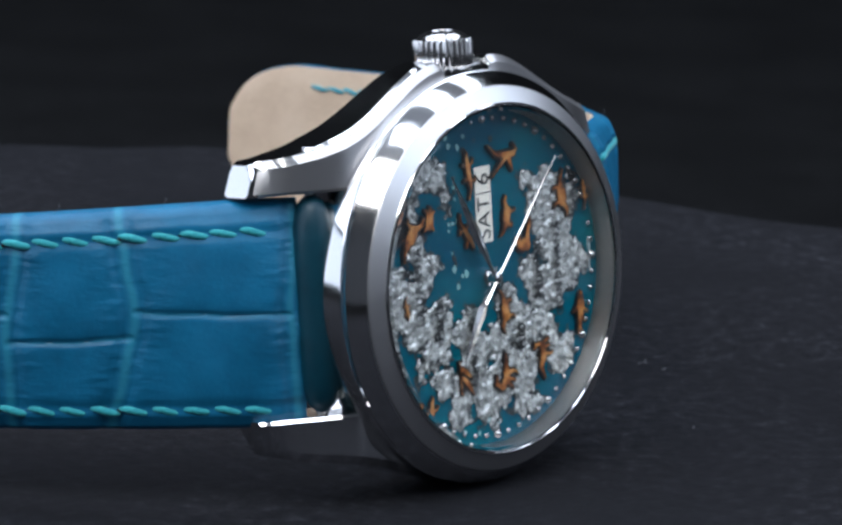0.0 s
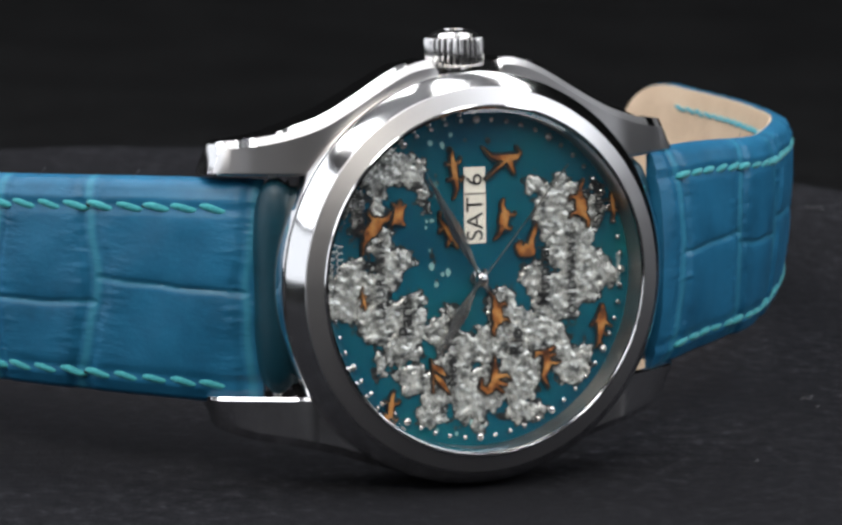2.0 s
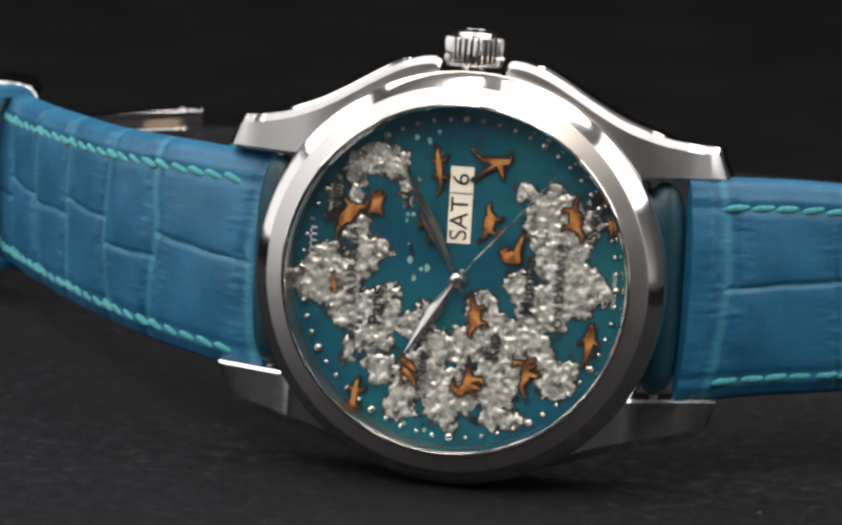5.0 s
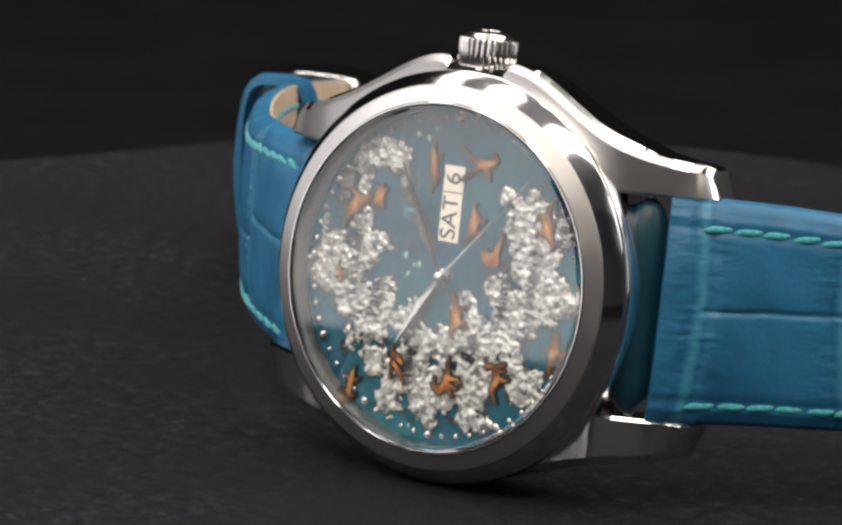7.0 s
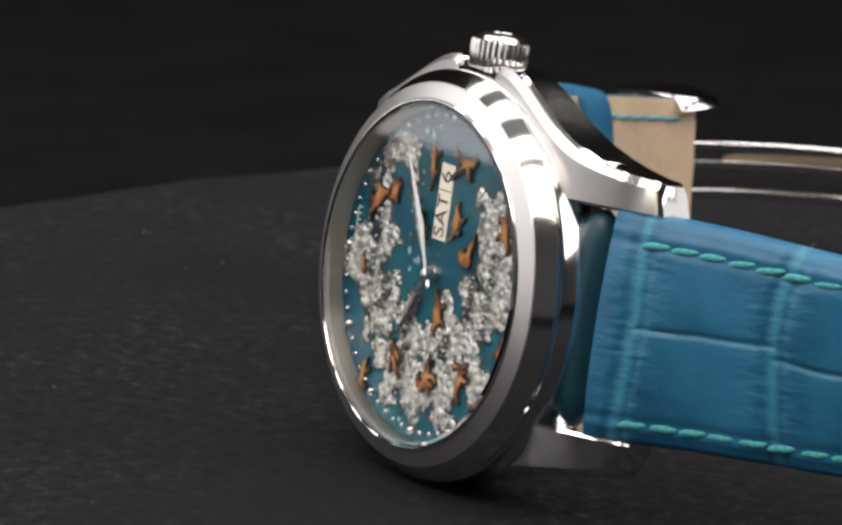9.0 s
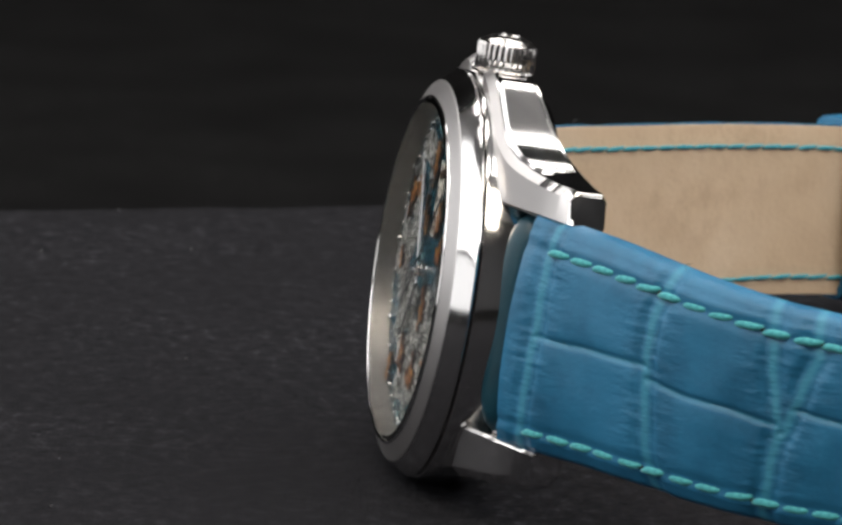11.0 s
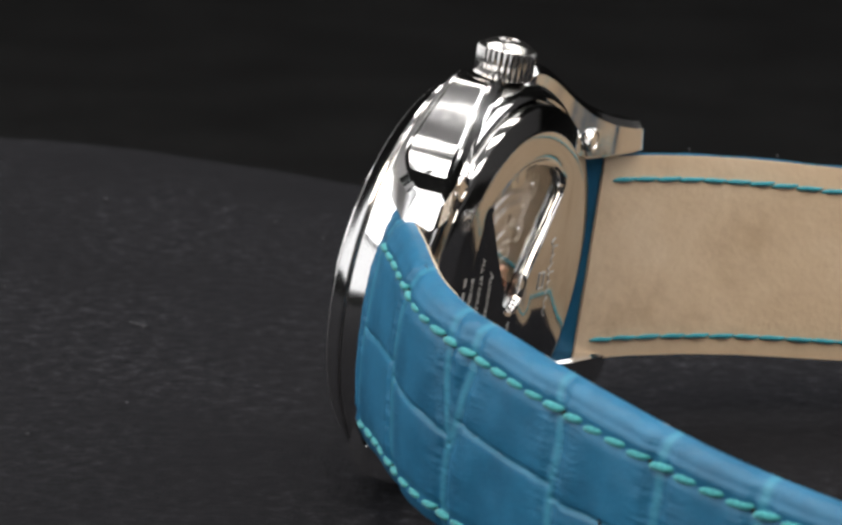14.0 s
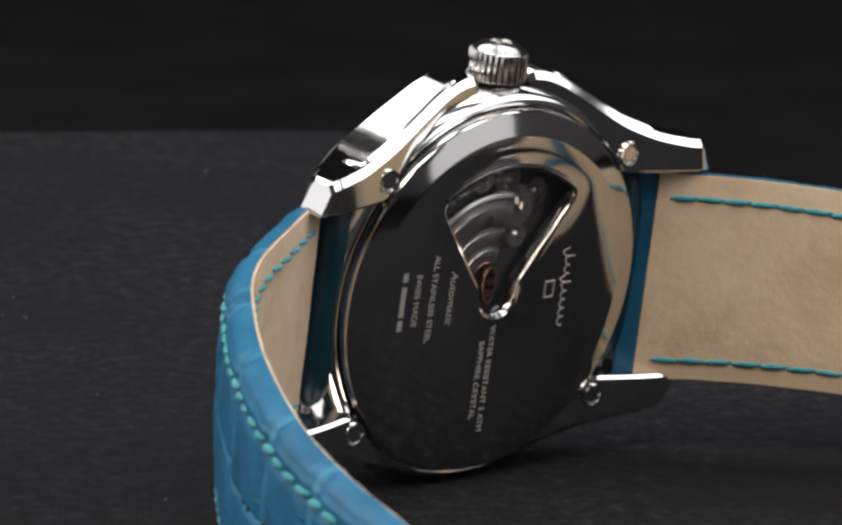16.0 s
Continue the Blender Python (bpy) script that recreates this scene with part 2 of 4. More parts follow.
# ---- the dark surroundings ----
def turning_cloth():
    """The round black cloth that turns with the watch: an uneven edge that falls over the turntable's rim."""
    bumps = ((29, 0.139), (41, 0.147), (62, 0.170), (74, 0.172), (104, 0.170), (116, 0.180), (125, 0.190), (148, 0.169), (160, 0.160), (178, 0.136), (190, 0.131), (203, 0.132),
             (212, 0.138), (222, 0.146), (230, 0.166), (236, 0.184), (246, 0.183), (260, 0.184), (290, 0.172), (330, 0.150), (389, 0.139))
    ang = [b[0] for b in bumps]
    rad = [b[1] for b in bumps]
    bm = bmesh.new()
    n, rings = 180, []
    steps = [0.0, 0.02, 0.04, 0.06, 0.08, 0.1, 0.25, 0.4, 0.55, 0.7, 0.8, 0.88, 0.93, 0.97, 1.0]
    for k, s in enumerate(steps[1:] + [1.02, 1.035, 1.05]):
        ring = []
        for i in range(n):
            deg = 360.0 * i / n
            dd = deg if deg >= 29 else deg + 360
            r = sum(lerp_table(29 + ((dd - 29 + o) % 360), ang, rad) for o in (-6, -3, 0, 3, 6)) / 5
            rr = min(s, 1.0) * r + max(0.0, s - 1.0) * 0.12
            x, y = rr * math.cos(radians(deg)), rr * math.sin(radians(deg))
            z = 0.0016 * max(0, s - 0.45) * noise.noise((x * 22, y * 22, 0.3)) + 0.0004 * noise.noise((x * 70, y * 70, 2.0)) * min(1, s * 2)
            z -= 0.0004 * max(0.0, s - 0.9) / 0.1 if s <= 1 else 0.0004
            if s > 1:
                z -= (s - 1.0) / 0.05 * 0.075
            ring.append(bm.verts.new((x, y, z)))
        rings.append(ring)
    c = bm.verts.new((0, 0, 0))
    for i in range(n):
        bm.faces.new((c, rings[0][i], rings[0][(i + 1) % n]))
    for a, b in zip(rings, rings[1:]):
        for i in range(n):
            j = (i + 1) % n
            bm.faces.new((a[i], b[i], b[j], a[j]))
    ob = part("ground_cloth", bm, CLOTH, None, "soft black felt cloth with a wavy edge", mm=False, smooth=70)
    return tagged(ob, category="cloth", kind="structure")


def studio():
    """Table and backdrop, with unseen dark walls and a pale ceiling added for reflections."""
    bm = bmesh.new()
    prof = [(-1.6, -0.085), (1.10, -0.085), (1.20, -0.08), (1.26, -0.05), (1.29, 0.02), (1.30, 0.2), (1.30, 1.6)]
    rows = [[bm.verts.new((x, y, z)) for x in (-1.5, -0.5, 0, 0.5, 1.5)] for y, z in prof]
    for a, b in zip(rows, rows[1:]):
        for i in range(4):
            bm.faces.new((a[i], a[i + 1], b[i + 1], b[i]))
    tagged(part("backdrop", bm, BACKDROP, None, "plain black cloth backdrop behind the set", mm=False), category="backdrop", kind="structure")
    for nm, lo, hi in (("wall_left", (-1.56, -1.6, -0.085), (-1.5, 1.3, 1.6)), ("wall_right", (1.5, -1.6, -0.085), (1.56, 1.3, 1.6)), ("wall_back", (-1.5, -1.66, -0.085), (1.5, -1.6, 1.6)),
                       ("ceiling", (-1.5, -1.6, 1.6), (1.5, 1.3, 1.66))):
        bm = bmesh.new()
        bmesh.ops.create_cube(bm, size=1)
        for v in bm.verts:
            v.co = Vector([(a + b) / 2 + c * (b - a) for a, b, c in zip(lo, hi, v.co)])
        tagged(part(nm, bm, CEILING if nm == "ceiling" else WALL, None, "unseen plain grey studio " + nm.split("_")[0], mm=False), category=nm.split("_")[0], kind="structure")


cloth = turning_cloth()
studio()

# ---- the watch ----
watch = tagged(new("wristwatch"), "steel automatic wristwatch with teal map dial and blue crocodile strap", "wristwatch")


def lug_section(x, z_out, z_in, yf, yb, c):
    """Chamfered box section of a lug at one x."""
    s = 1 if z_out > 0 else -1
    zo, zi = z_out, z_in
    xo = x - max(0.0, x - 22.5) * 0.24      # the tip is cut at a slant
    return [(xo, yf + c, zo), (xo, yb - c * 0.7, zo), (xo, yb, zo - s * c), (x, yb, zi + s * 0.3), (x, yb - 0.3, zi), (x, yf + 0.3, zi), (x, yf, zi + s * 0.3), (xo, yf, zo - s * c)]


def case():
    body = part("case", revolve([(18.6, 0.25), (20.75, 0.3), (21.0, 0.42), (21.08, 0.6), (21.08, 5.4), (20.95, 6.0), (20.5, 6.8), (20.1, 7.2), (19.8, 7.3), (19.55, 7.2), (19.4, 6.8), (18.5, 6.8)], 200), STEEL, watch, "polished steel case middle", WATCH, smooth=30)
    xs = [3.4, 4.0, 6.0, 8.0, 10.0, 12.0, 14.0, 16.0, 18.0, 20.0, 22.0, 23.8, 25.4, 26.2]
    up_z = [21.9, 22.3, 22.0, 21.2, 20.1, 18.9, 17.75, 16.75, 16.0, 15.4, 15.0, 14.75, 14.65, 14.3]
    lo_z = [20.0, 20.0, 19.9, 19.5, 18.9, 18.2, 17.5, 16.9, 16.4, 16.0, 15.7, 15.3, 14.8, 14.1]
    yf = [1.0, 0.8, 0.75, 0.8, 0.85, 0.9, 1.0, 1.25, 1.8, 2.9, 4.2, 5.5, 6.5, 7.3]
    yb = [5.6, 5.9, 6.1, 6.4, 6.8, 7.2, 7.7, 8.2, 8.75, 9.35, 9.85, 10.2, 10.5, 10.4]
    for sx in (1, -1):
        for sz in (1, -1):
            sec = []
            fine = [3.4, 3.7] + [4.0 + 0.6 * k for k in range(36)] + [25.4, 25.8, 26.2]
            for x in fine:
                if sz < 0 and x < 7:
                    continue
                zo = curve_table(x, xs, up_z if sz > 0 else lo_z)
                zi = 11.2 if x > 17.2 else max(11.2, math.sqrt(max(0.0, 19.6 ** 2 - x * x)))
                front = curve_table(x, xs, yf) if sz > 0 else max(curve_table(x, xs, yf), 1.6)
                sec.append([(sx * px, py, pz) for px, py, pz in lug_section(x, sz * zo, sz * zi, front, curve_table(x, xs, yb), 0.75 if sz > 0 else 0.9)])
            bm = loft(sec)
            bmesh.ops.recalc_face_normals(bm, faces=bm.faces)
            for f in bm.faces:
                f.material_index = 1 if sz > 0 and f.normal.y < -0.60 else 0
            lug = part("lug", bm, STEEL, body, "steel lug, satin in front and polished on its flanks", WATCH, smooth=28)
            lug.data.materials.append(BRUSHED)
            if sz > 0:   # raised facet along the crown guard, with a bevelled rim
                ins = []
                for x in [6.0 + 0.45 * k for k in range(34)]:
                    zo, fy, by = curve_table(x, xs, up_z), curve_table(x, xs, yf) + 1.0, curve_table(x, xs, yb) - 0.9
                    k = 0.34 * min(1.0, (x - 6.0) / 1.2, (20.85 - x) / 2.4)
                    ins.append([(sx * x, fy - 0.25, zo - 0.2), (sx * x, fy + 0.25, zo + k), (sx * x, by - 0.25, zo + k), (sx * x, by + 0.25, zo - 0.2)])
                part("crown_guard_facet", loft(ins), STEEL, body, "polished raised crown guard facet", WATCH, smooth=30)
            # spring bar screw in the back of the lug
            scr = revolve([(0, 0.2), (0.75, 0.2), (0.85, 0.05), (0.95, 0.3), (1.25, 0.35), (1.3, 0.0), (1.3, -1.6)], 28)
            part("screw", scr, STEEL, body, "", WATCH @ Matrix.Translation((sx * 0.0163, 0.0083, sz * (0.0134 if sz > 0 else 0.0132))))
        # spring bar between the lugs
        bar = tube([(sx * 20.0, 4.9, -11.1), (sx * 20.0, 4.9, 11.1)], 0.45, 14)
        part("spring_bar", bar, BRUSHED, body, "", WATCH)
    return body


def bezel():
    ring = part("bezel", revolve([(17.62, -0.6), (17.62, -2.66), (17.74, -2.78), (19.52, -1.98), (19.62, -1.86)], 220), BRUSHED, watch, "brushed steel bezel ring", WATCH, smooth=25)
    part("bezel_side", revolve([(19.62, -1.86), (19.70, -1.76), (20.35, -1.02), (20.92, -0.28), (21.0, -0.16), (20.95, 0.05), (20.6, 0.2), (18.6, 0.3)], 220), STEEL, ring, "polished bezel flank", WATCH, smooth=18)
    part("bezel_lip", revolve([(17.60, -2.5), (17.60, -2.82), (17.66, -2.90), (17.80, -2.90), (17.90, -2.78), (17.90, -2.6)], 220), STEEL, ring, "thin polished inner lip", WATCH, smooth=30)
    part("crystal", revolve([(0, -2.90), (17.1, -2.90), (17.45, -2.8), (17.58, -2.6), (17.58, -2.1), (0, -2.1)], 160), GLASS, watch, "clear flat sapphire crystal", WATCH, smooth=8).visible_shadow = False
    part("flange", revolve([(17.56, -2.08), (17.15, -0.05), (17.5, 0.2), (17.6, -1.0)], 160, closed=True), FLANGE_STEEL, watch, "satin steel inner flange ring", WATCH)


# blobs of land: x, z, half-widths
NORTH_LAND = ((-13.2, 7.2, 0.8, 2.2), (-9.4, 11.4, 2.8, 1.6), (-7.2, 11.4, 1.7, 1.8), (-5.9, 8.9, 0.7, 1.8), (-11.0, 10.0, 1.2, 2.4), (-11.0, 7.5, 0.9, 2.7), (-10.6, 4.2, 1.5, 2.0), (-9.2, 2.3, 2.1, 1.4), (-10.0, 0.9, 1.7, 1.7),
              (-13.9, 1.6, 1.2, 1.4), (-14.7, -1.3, 2.5, 2.4), (-12.2, -1.3, 2.5, 3.2), (-11.4, -4.0, 2.2, 2.2), (-8.0, -4.0, 2.4, 2.6), (-6.9, -1.7, 1.3, 0.8), (-8.3, -6.8, 2.2, 1.5), (-3.9, -5.1, 2.0, 2.2),
              (-2.8, -3.2, 0.9, 0.8), (-11.0, -8.1, 0.6, 1.6), (-7.4, -9.8, 1.9, 1.7), (-5.3, -13.1, 1.8, 1.9), (-3.3, -10.0, 2.5, 2.8), (-1.9, -7.3, 1.7, 2.2), (-1.4, -12.8, 1.7, 2.2))
SOUTH_LAND = ((1.9, -2.9, 1.2, 1.8), (3.3, -2.9, 1.3, 1.8), (1.1, -6.8, 2.0, 2.2), (4.4, -5.7, 2.8, 2.8), (1.1, -11.2, 2.2, 2.6), (4.4, -10.0, 2.6, 3.3), (5.0, -13.9, 2.5, 1.4), (-0.1, -14.2, 0.9, 1.5),
              (7.8, -6.8, 2.6, 2.5), (10.6, -9.5, 2.2, 2.1), (11.9, -8.1, 1.2, 1.0), (6.4, -0.4, 1.8, 1.9), (8.9, -2.4, 3.3, 2.7), (12.2, -0.2, 2.8, 3.2), (15.0, -0.7, 1.0, 1.3), (9.7, 2.6, 2.5, 2.4),
              (11.9, 3.7, 1.4, 2.2), (8.3, 6.4, 2.1, 3.3), (10.6, 7.0, 2.2, 2.5), (13.3, 6.4, 1.1, 2.5), (6.5, 9.4, 1.2, 1.2), (9.2, 9.5, 0.9, 0.8))


def land(name, blobs, parent, seed, label, grow=0.0, base=0.0, rise=0.16, material=None):
    """A crumpled foil plate whose ragged outline is a union of soft blobs."""
    step = 0.15
    x0, x1 = min(b[0] - b[2] for b in blobs) - 1, max(b[0] + b[2] for b in blobs) + 1
    z0, z1 = min(b[1] - b[3] for b in blobs) - 1, max(b[1] + b[3] for b in blobs) + 1

    def depth(x, z):
        d = -9.0
        for bx, bz, rx, rz in blobs:
            k = 1 - math.hypot((x - bx) / rx, (z - bz) / rz)
            d = max(d, k * min(rx, rz))
        d += 0.30 * noise.noise((x * 0.7, z * 0.7, seed)) + 0.62 * noise.noise((x * 1.3, z * 1.3, seed + 5)) + 0.36 * noise.noise((x * 3.2, z * 3.2, seed + 9))
        return d + grow - 0.14

    bm = bmesh.new()
    nx, nz = int((x1 - x0) / step), int((z1 - z0) / step)
    grid = {}

    def vert(i, j):
        if (i, j) not in grid:
            x, z = x0 + i * step, z0 + j * step
            d = depth(x, z)
            e = 0.01
            if d < 0.12:      # pull rim points onto the outline
                gx, gz = (depth(x + e, z) - d) / e, (depth(x, z + e) - d) / e
                g2 = gx * gx + gz * gz + 1e-4
                k = max(-0.09, min(0.09, -d / math.sqrt(g2)))
                x, z = x + k * gx / math.sqrt(g2), z + k * gz / math.sqrt(g2)
            h = base + rise * min(1.0, max(0.0, d + 0.1) * 2.2) * (1.75 - 2.0 * abs(noise.noise((x * 0.95, z * 0.95, seed + 2))) - 1.3 * abs(noise.noise((x * 1.9, z * 2.3, seed + 3))))
            grid[(i, j)] = bm.verts.new((x, -0.02 - h, z))
        return grid[(i, j)]

    for i in range(nx):
        for j in range(nz):
            if depth(x0 + (i + 0.5) * step, z0 + (j + 0.5) * step) > 0:
                bm.faces.new((vert(i, j), vert(i + 1, j), vert(i + 1, j + 1), vert(i, j + 1)))
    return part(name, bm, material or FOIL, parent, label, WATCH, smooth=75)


# strokes of the little animals: x, z, radius at both ends, in units of their length
BEASTS = {}
BEASTS["walker"] = ((-0.16, 0.0, 0.12, 0.14, 0.02, 0.13), (0.14, 0.04, 0.09, 0.36, 0.20, 0.05), (0.36, 0.20, 0.055, 0.50, 0.18, 0.03), (-0.18, 0.02, 0.09, -0.40, 0.03, 0.045), (-0.40, 0.03, 0.045, -0.58, 0.13, 0.012),
                    (-0.16, 0, 0.07, -0.22, -0.22, 0.035), (-0.22, -0.22, 0.03, -0.14, -0.26, 0.02), (0.14, 0, 0.06, 0.18, -0.22, 0.035), (0.18, -0.22, 0.03, 0.26, -0.25, 0.02), (-0.10, 0.10, 0.07, 0.10, 0.12, 0.07))
BEASTS["lizard"] = ((-0.12, 0.0, 0.075, 0.22, 0.03, 0.085), (0.22, 0.03, 0.07, 0.36, 0.06, 0.05), (0.36, 0.06, 0.06, 0.52, 0.04, 0.025), (-0.12, 0, 0.07, -0.36, -0.04, 0.035), (-0.36, -0.04, 0.035, -0.58, 0.06, 0.01),
                    (0.2, 0, 0.04, 0.26, -0.13, 0.03), (0.26, -0.13, 0.03, 0.34, -0.17, 0.02), (0.18, 0.03, 0.04, 0.24, 0.20, 0.025), (-0.1, 0, 0.04, -0.18, -0.15, 0.03), (-0.18, -0.15, 0.03, -0.10, -0.21, 0.02), (-0.08, 0.02, 0.04, -0.14, 0.17, 0.025))
# a long-tailed swimmer with trailing legs
BEASTS["swimmer"] = ((-0.50, 0.28, 0.012, -0.28, 0.08, 0.04), (-0.28, 0.08, 0.045, -0.02, 0.05, 0.085), (-0.02, 0.05, 0.085, 0.22, 0.06, 0.075), (0.22, 0.07, 0.06, 0.32, 0.13, 0.03), (0.30, 0.15, 0.035, 0.24, 0.25, 0.02),
                     (0.06, 0.04, 0.085, 0.12, -0.14, 0.05), (0.12, -0.14, 0.05, 0.18, -0.27, 0.02), (0.00, 0.0, 0.05, -0.16, -0.12, 0.035), (-0.16, -0.12, 0.035, -0.44, -0.34, 0.02))
# a curled one with its tail raised
BEASTS["curl"] = ((-0.12, -0.18, 0.15, 0.10, -0.20, 0.15), (-0.22, -0.05, 0.10, -0.16, 0.04, 0.05), (0.12, -0.10, 0.10, 0.14, 0.10, 0.07), (0.14, 0.10, 0.07, 0.24, 0.34, 0.06), (0.24, 0.34, 0.06, 0.28, 0.50, 0.02), (-0.02, -0.05, 0.07, -0.04, -0.30, 0.05))
# a turtle
BEASTS["turtle"] = ((0.0, -0.18, 0.20, 0.0, 0.16, 0.19), (0.0, 0.30, 0.09, 0.02, 0.44, 0.08), (-0.12, 0.22, 0.06, -0.26, 0.36, 0.04), (0.14, 0.22, 0.06, 0.24, 0.34, 0.04), (0.14, -0.24, 0.06, 0.26, -0.36, 0.05), (-0.12, -0.26, 0.06, -0.22, -0.40, 0.05))
BEASTS["shark"] = ((0.0, 0.44, 0.05, 0.0, 0.18, 0.13), (0.0, 0.18, 0.13, 0.0, -0.06, 0.10), (0.0, -0.06, 0.10, -0.02, -0.36, 0.045), (-0.02, -0.36, 0.045, -0.08, -0.52, 0.015), (-0.02, -0.36, 0.04, 0.08, -0.50, 0.015),
                   (-0.08, 0.12, 0.06, -0.26, -0.02, 0.012), (0.08, 0.08, 0.06, 0.27, -0.02, 0.015), (0.06, -0.16, 0.04, 0.16, -0.24, 0.012))
# two raised wings over a thin body
BEASTS["flier"] = ((-0.18, 0.30, 0.03, -0.16, -0.40, 0.03), (-0.12, 0.26, 0.08, 0.04, 0.16, 0.09), (0.04, 0.16, 0.09, 0.26, -0.04, 0.02), (-0.10, 0.04, 0.06, 0.06, -0.14, 0.09), (0.06, -0.14, 0.09, 0.30, -0.48, 0.02), (-0.16, 0.28, 0.04, -0.22, 0.48, 0.015))
# one that stands on its hind legs with its arms out
BEASTS["stander"] = ((0.0, 0.30, 0.09, 0.02, 0.02, 0.10), (0.02, 0.02, 0.10, -0.08, -0.22, 0.06), (-0.08, -0.22, 0.06, 0.06, -0.50, 0.02), (0.0, 0.32, 0.07, -0.26, 0.34, 0.05), (-0.22, 0.34, 0.05, -0.30, 0.24, 0.03), (0.0, 0.34, 0.06, 0.20, 0.44, 0.04),
                     (0.06, 0.10, 0.06, 0.24, 0.06, 0.05), (0.24, 0.06, 0.05, 0.36, 0.10, 0.015), (0.06, 0.24, 0.05, 0.22, 0.28, 0.03))
# a coiled long neck
BEASTS["coil"] = ((0.02, 0.50, 0.02, 0.02, 0.20, 0.07), (0.02, 0.20, 0.08, 0.0, -0.12, 0.12), (0.0, -0.12, 0.12, -0.16, -0.28, 0.09), (-0.16, -0.28, 0.08, -0.34, -0.18, 0.06), (-0.34, -0.18, 0.05, -0.32, 0.02, 0.03), (0.06, 0.04, 0.08, 0.30, 0.06, 0.05),
                  (0.30, 0.06, 0.045, 0.42, -0.06, 0.02), (0.08, -0.10, 0.07, 0.28, -0.16, 0.05), (0.06, -0.20, 0.05, 0.22, -0.34, 0.03))


def beast(kind, x, z, size, turn, parent, flip=1):
    """One small enamelled animal with a dark outline, in one mesh."""
    bm = bmesh.new()
    for slot, grow, h in ((1, 0.030, 0.10), (0, -0.022, 0.17)):
        for ax, az, ra, bx, bz, rb in BEASTS[kind]:
            d = math.atan2(bz - az, bx - ax)
            pts = [(ax + (ra + grow) * math.cos(d + math.pi / 2 + math.pi * k / 6), az + (ra + grow) * math.sin(d + math.pi / 2 + math.pi * k / 6)) for k in range(7)]
            pts += [(bx + (rb + grow) * math.cos(d - math.pi / 2 + math.pi * k / 6), bz + (rb + grow) * math.sin(d - math.pi / 2 + math.pi * k / 6)) for k in range(7)]
            lift = 0.004 * len(bm.faces) / 15
            low = [bm.verts.new((size * px, -0.1, size * pz * flip)) for px, pz in pts]
            top = [bm.verts.new((size * px, -h - 0.24 - lift, size * pz * flip)) for px, pz in pts]
            made = [bm.faces.new(top)]
            for i in range(len(pts)):
                j = (i + 1) % len(pts)
                made.append(bm.faces.new((low[i], low[j], top[j], top[i])))
            for f in made:
                f.material_index = slot
    m = WATCH @ Matrix.Translation((x * 0.001, 0, z * 0.001)) @ Matrix.Rotation(radians(turn), 4, "Y")
    ob = part("animal_figure", bm, ORANGE, parent, "small orange enamelled animal with a dark outline", m, smooth=0)
    ob.data.materials.append(INK)
    return ob


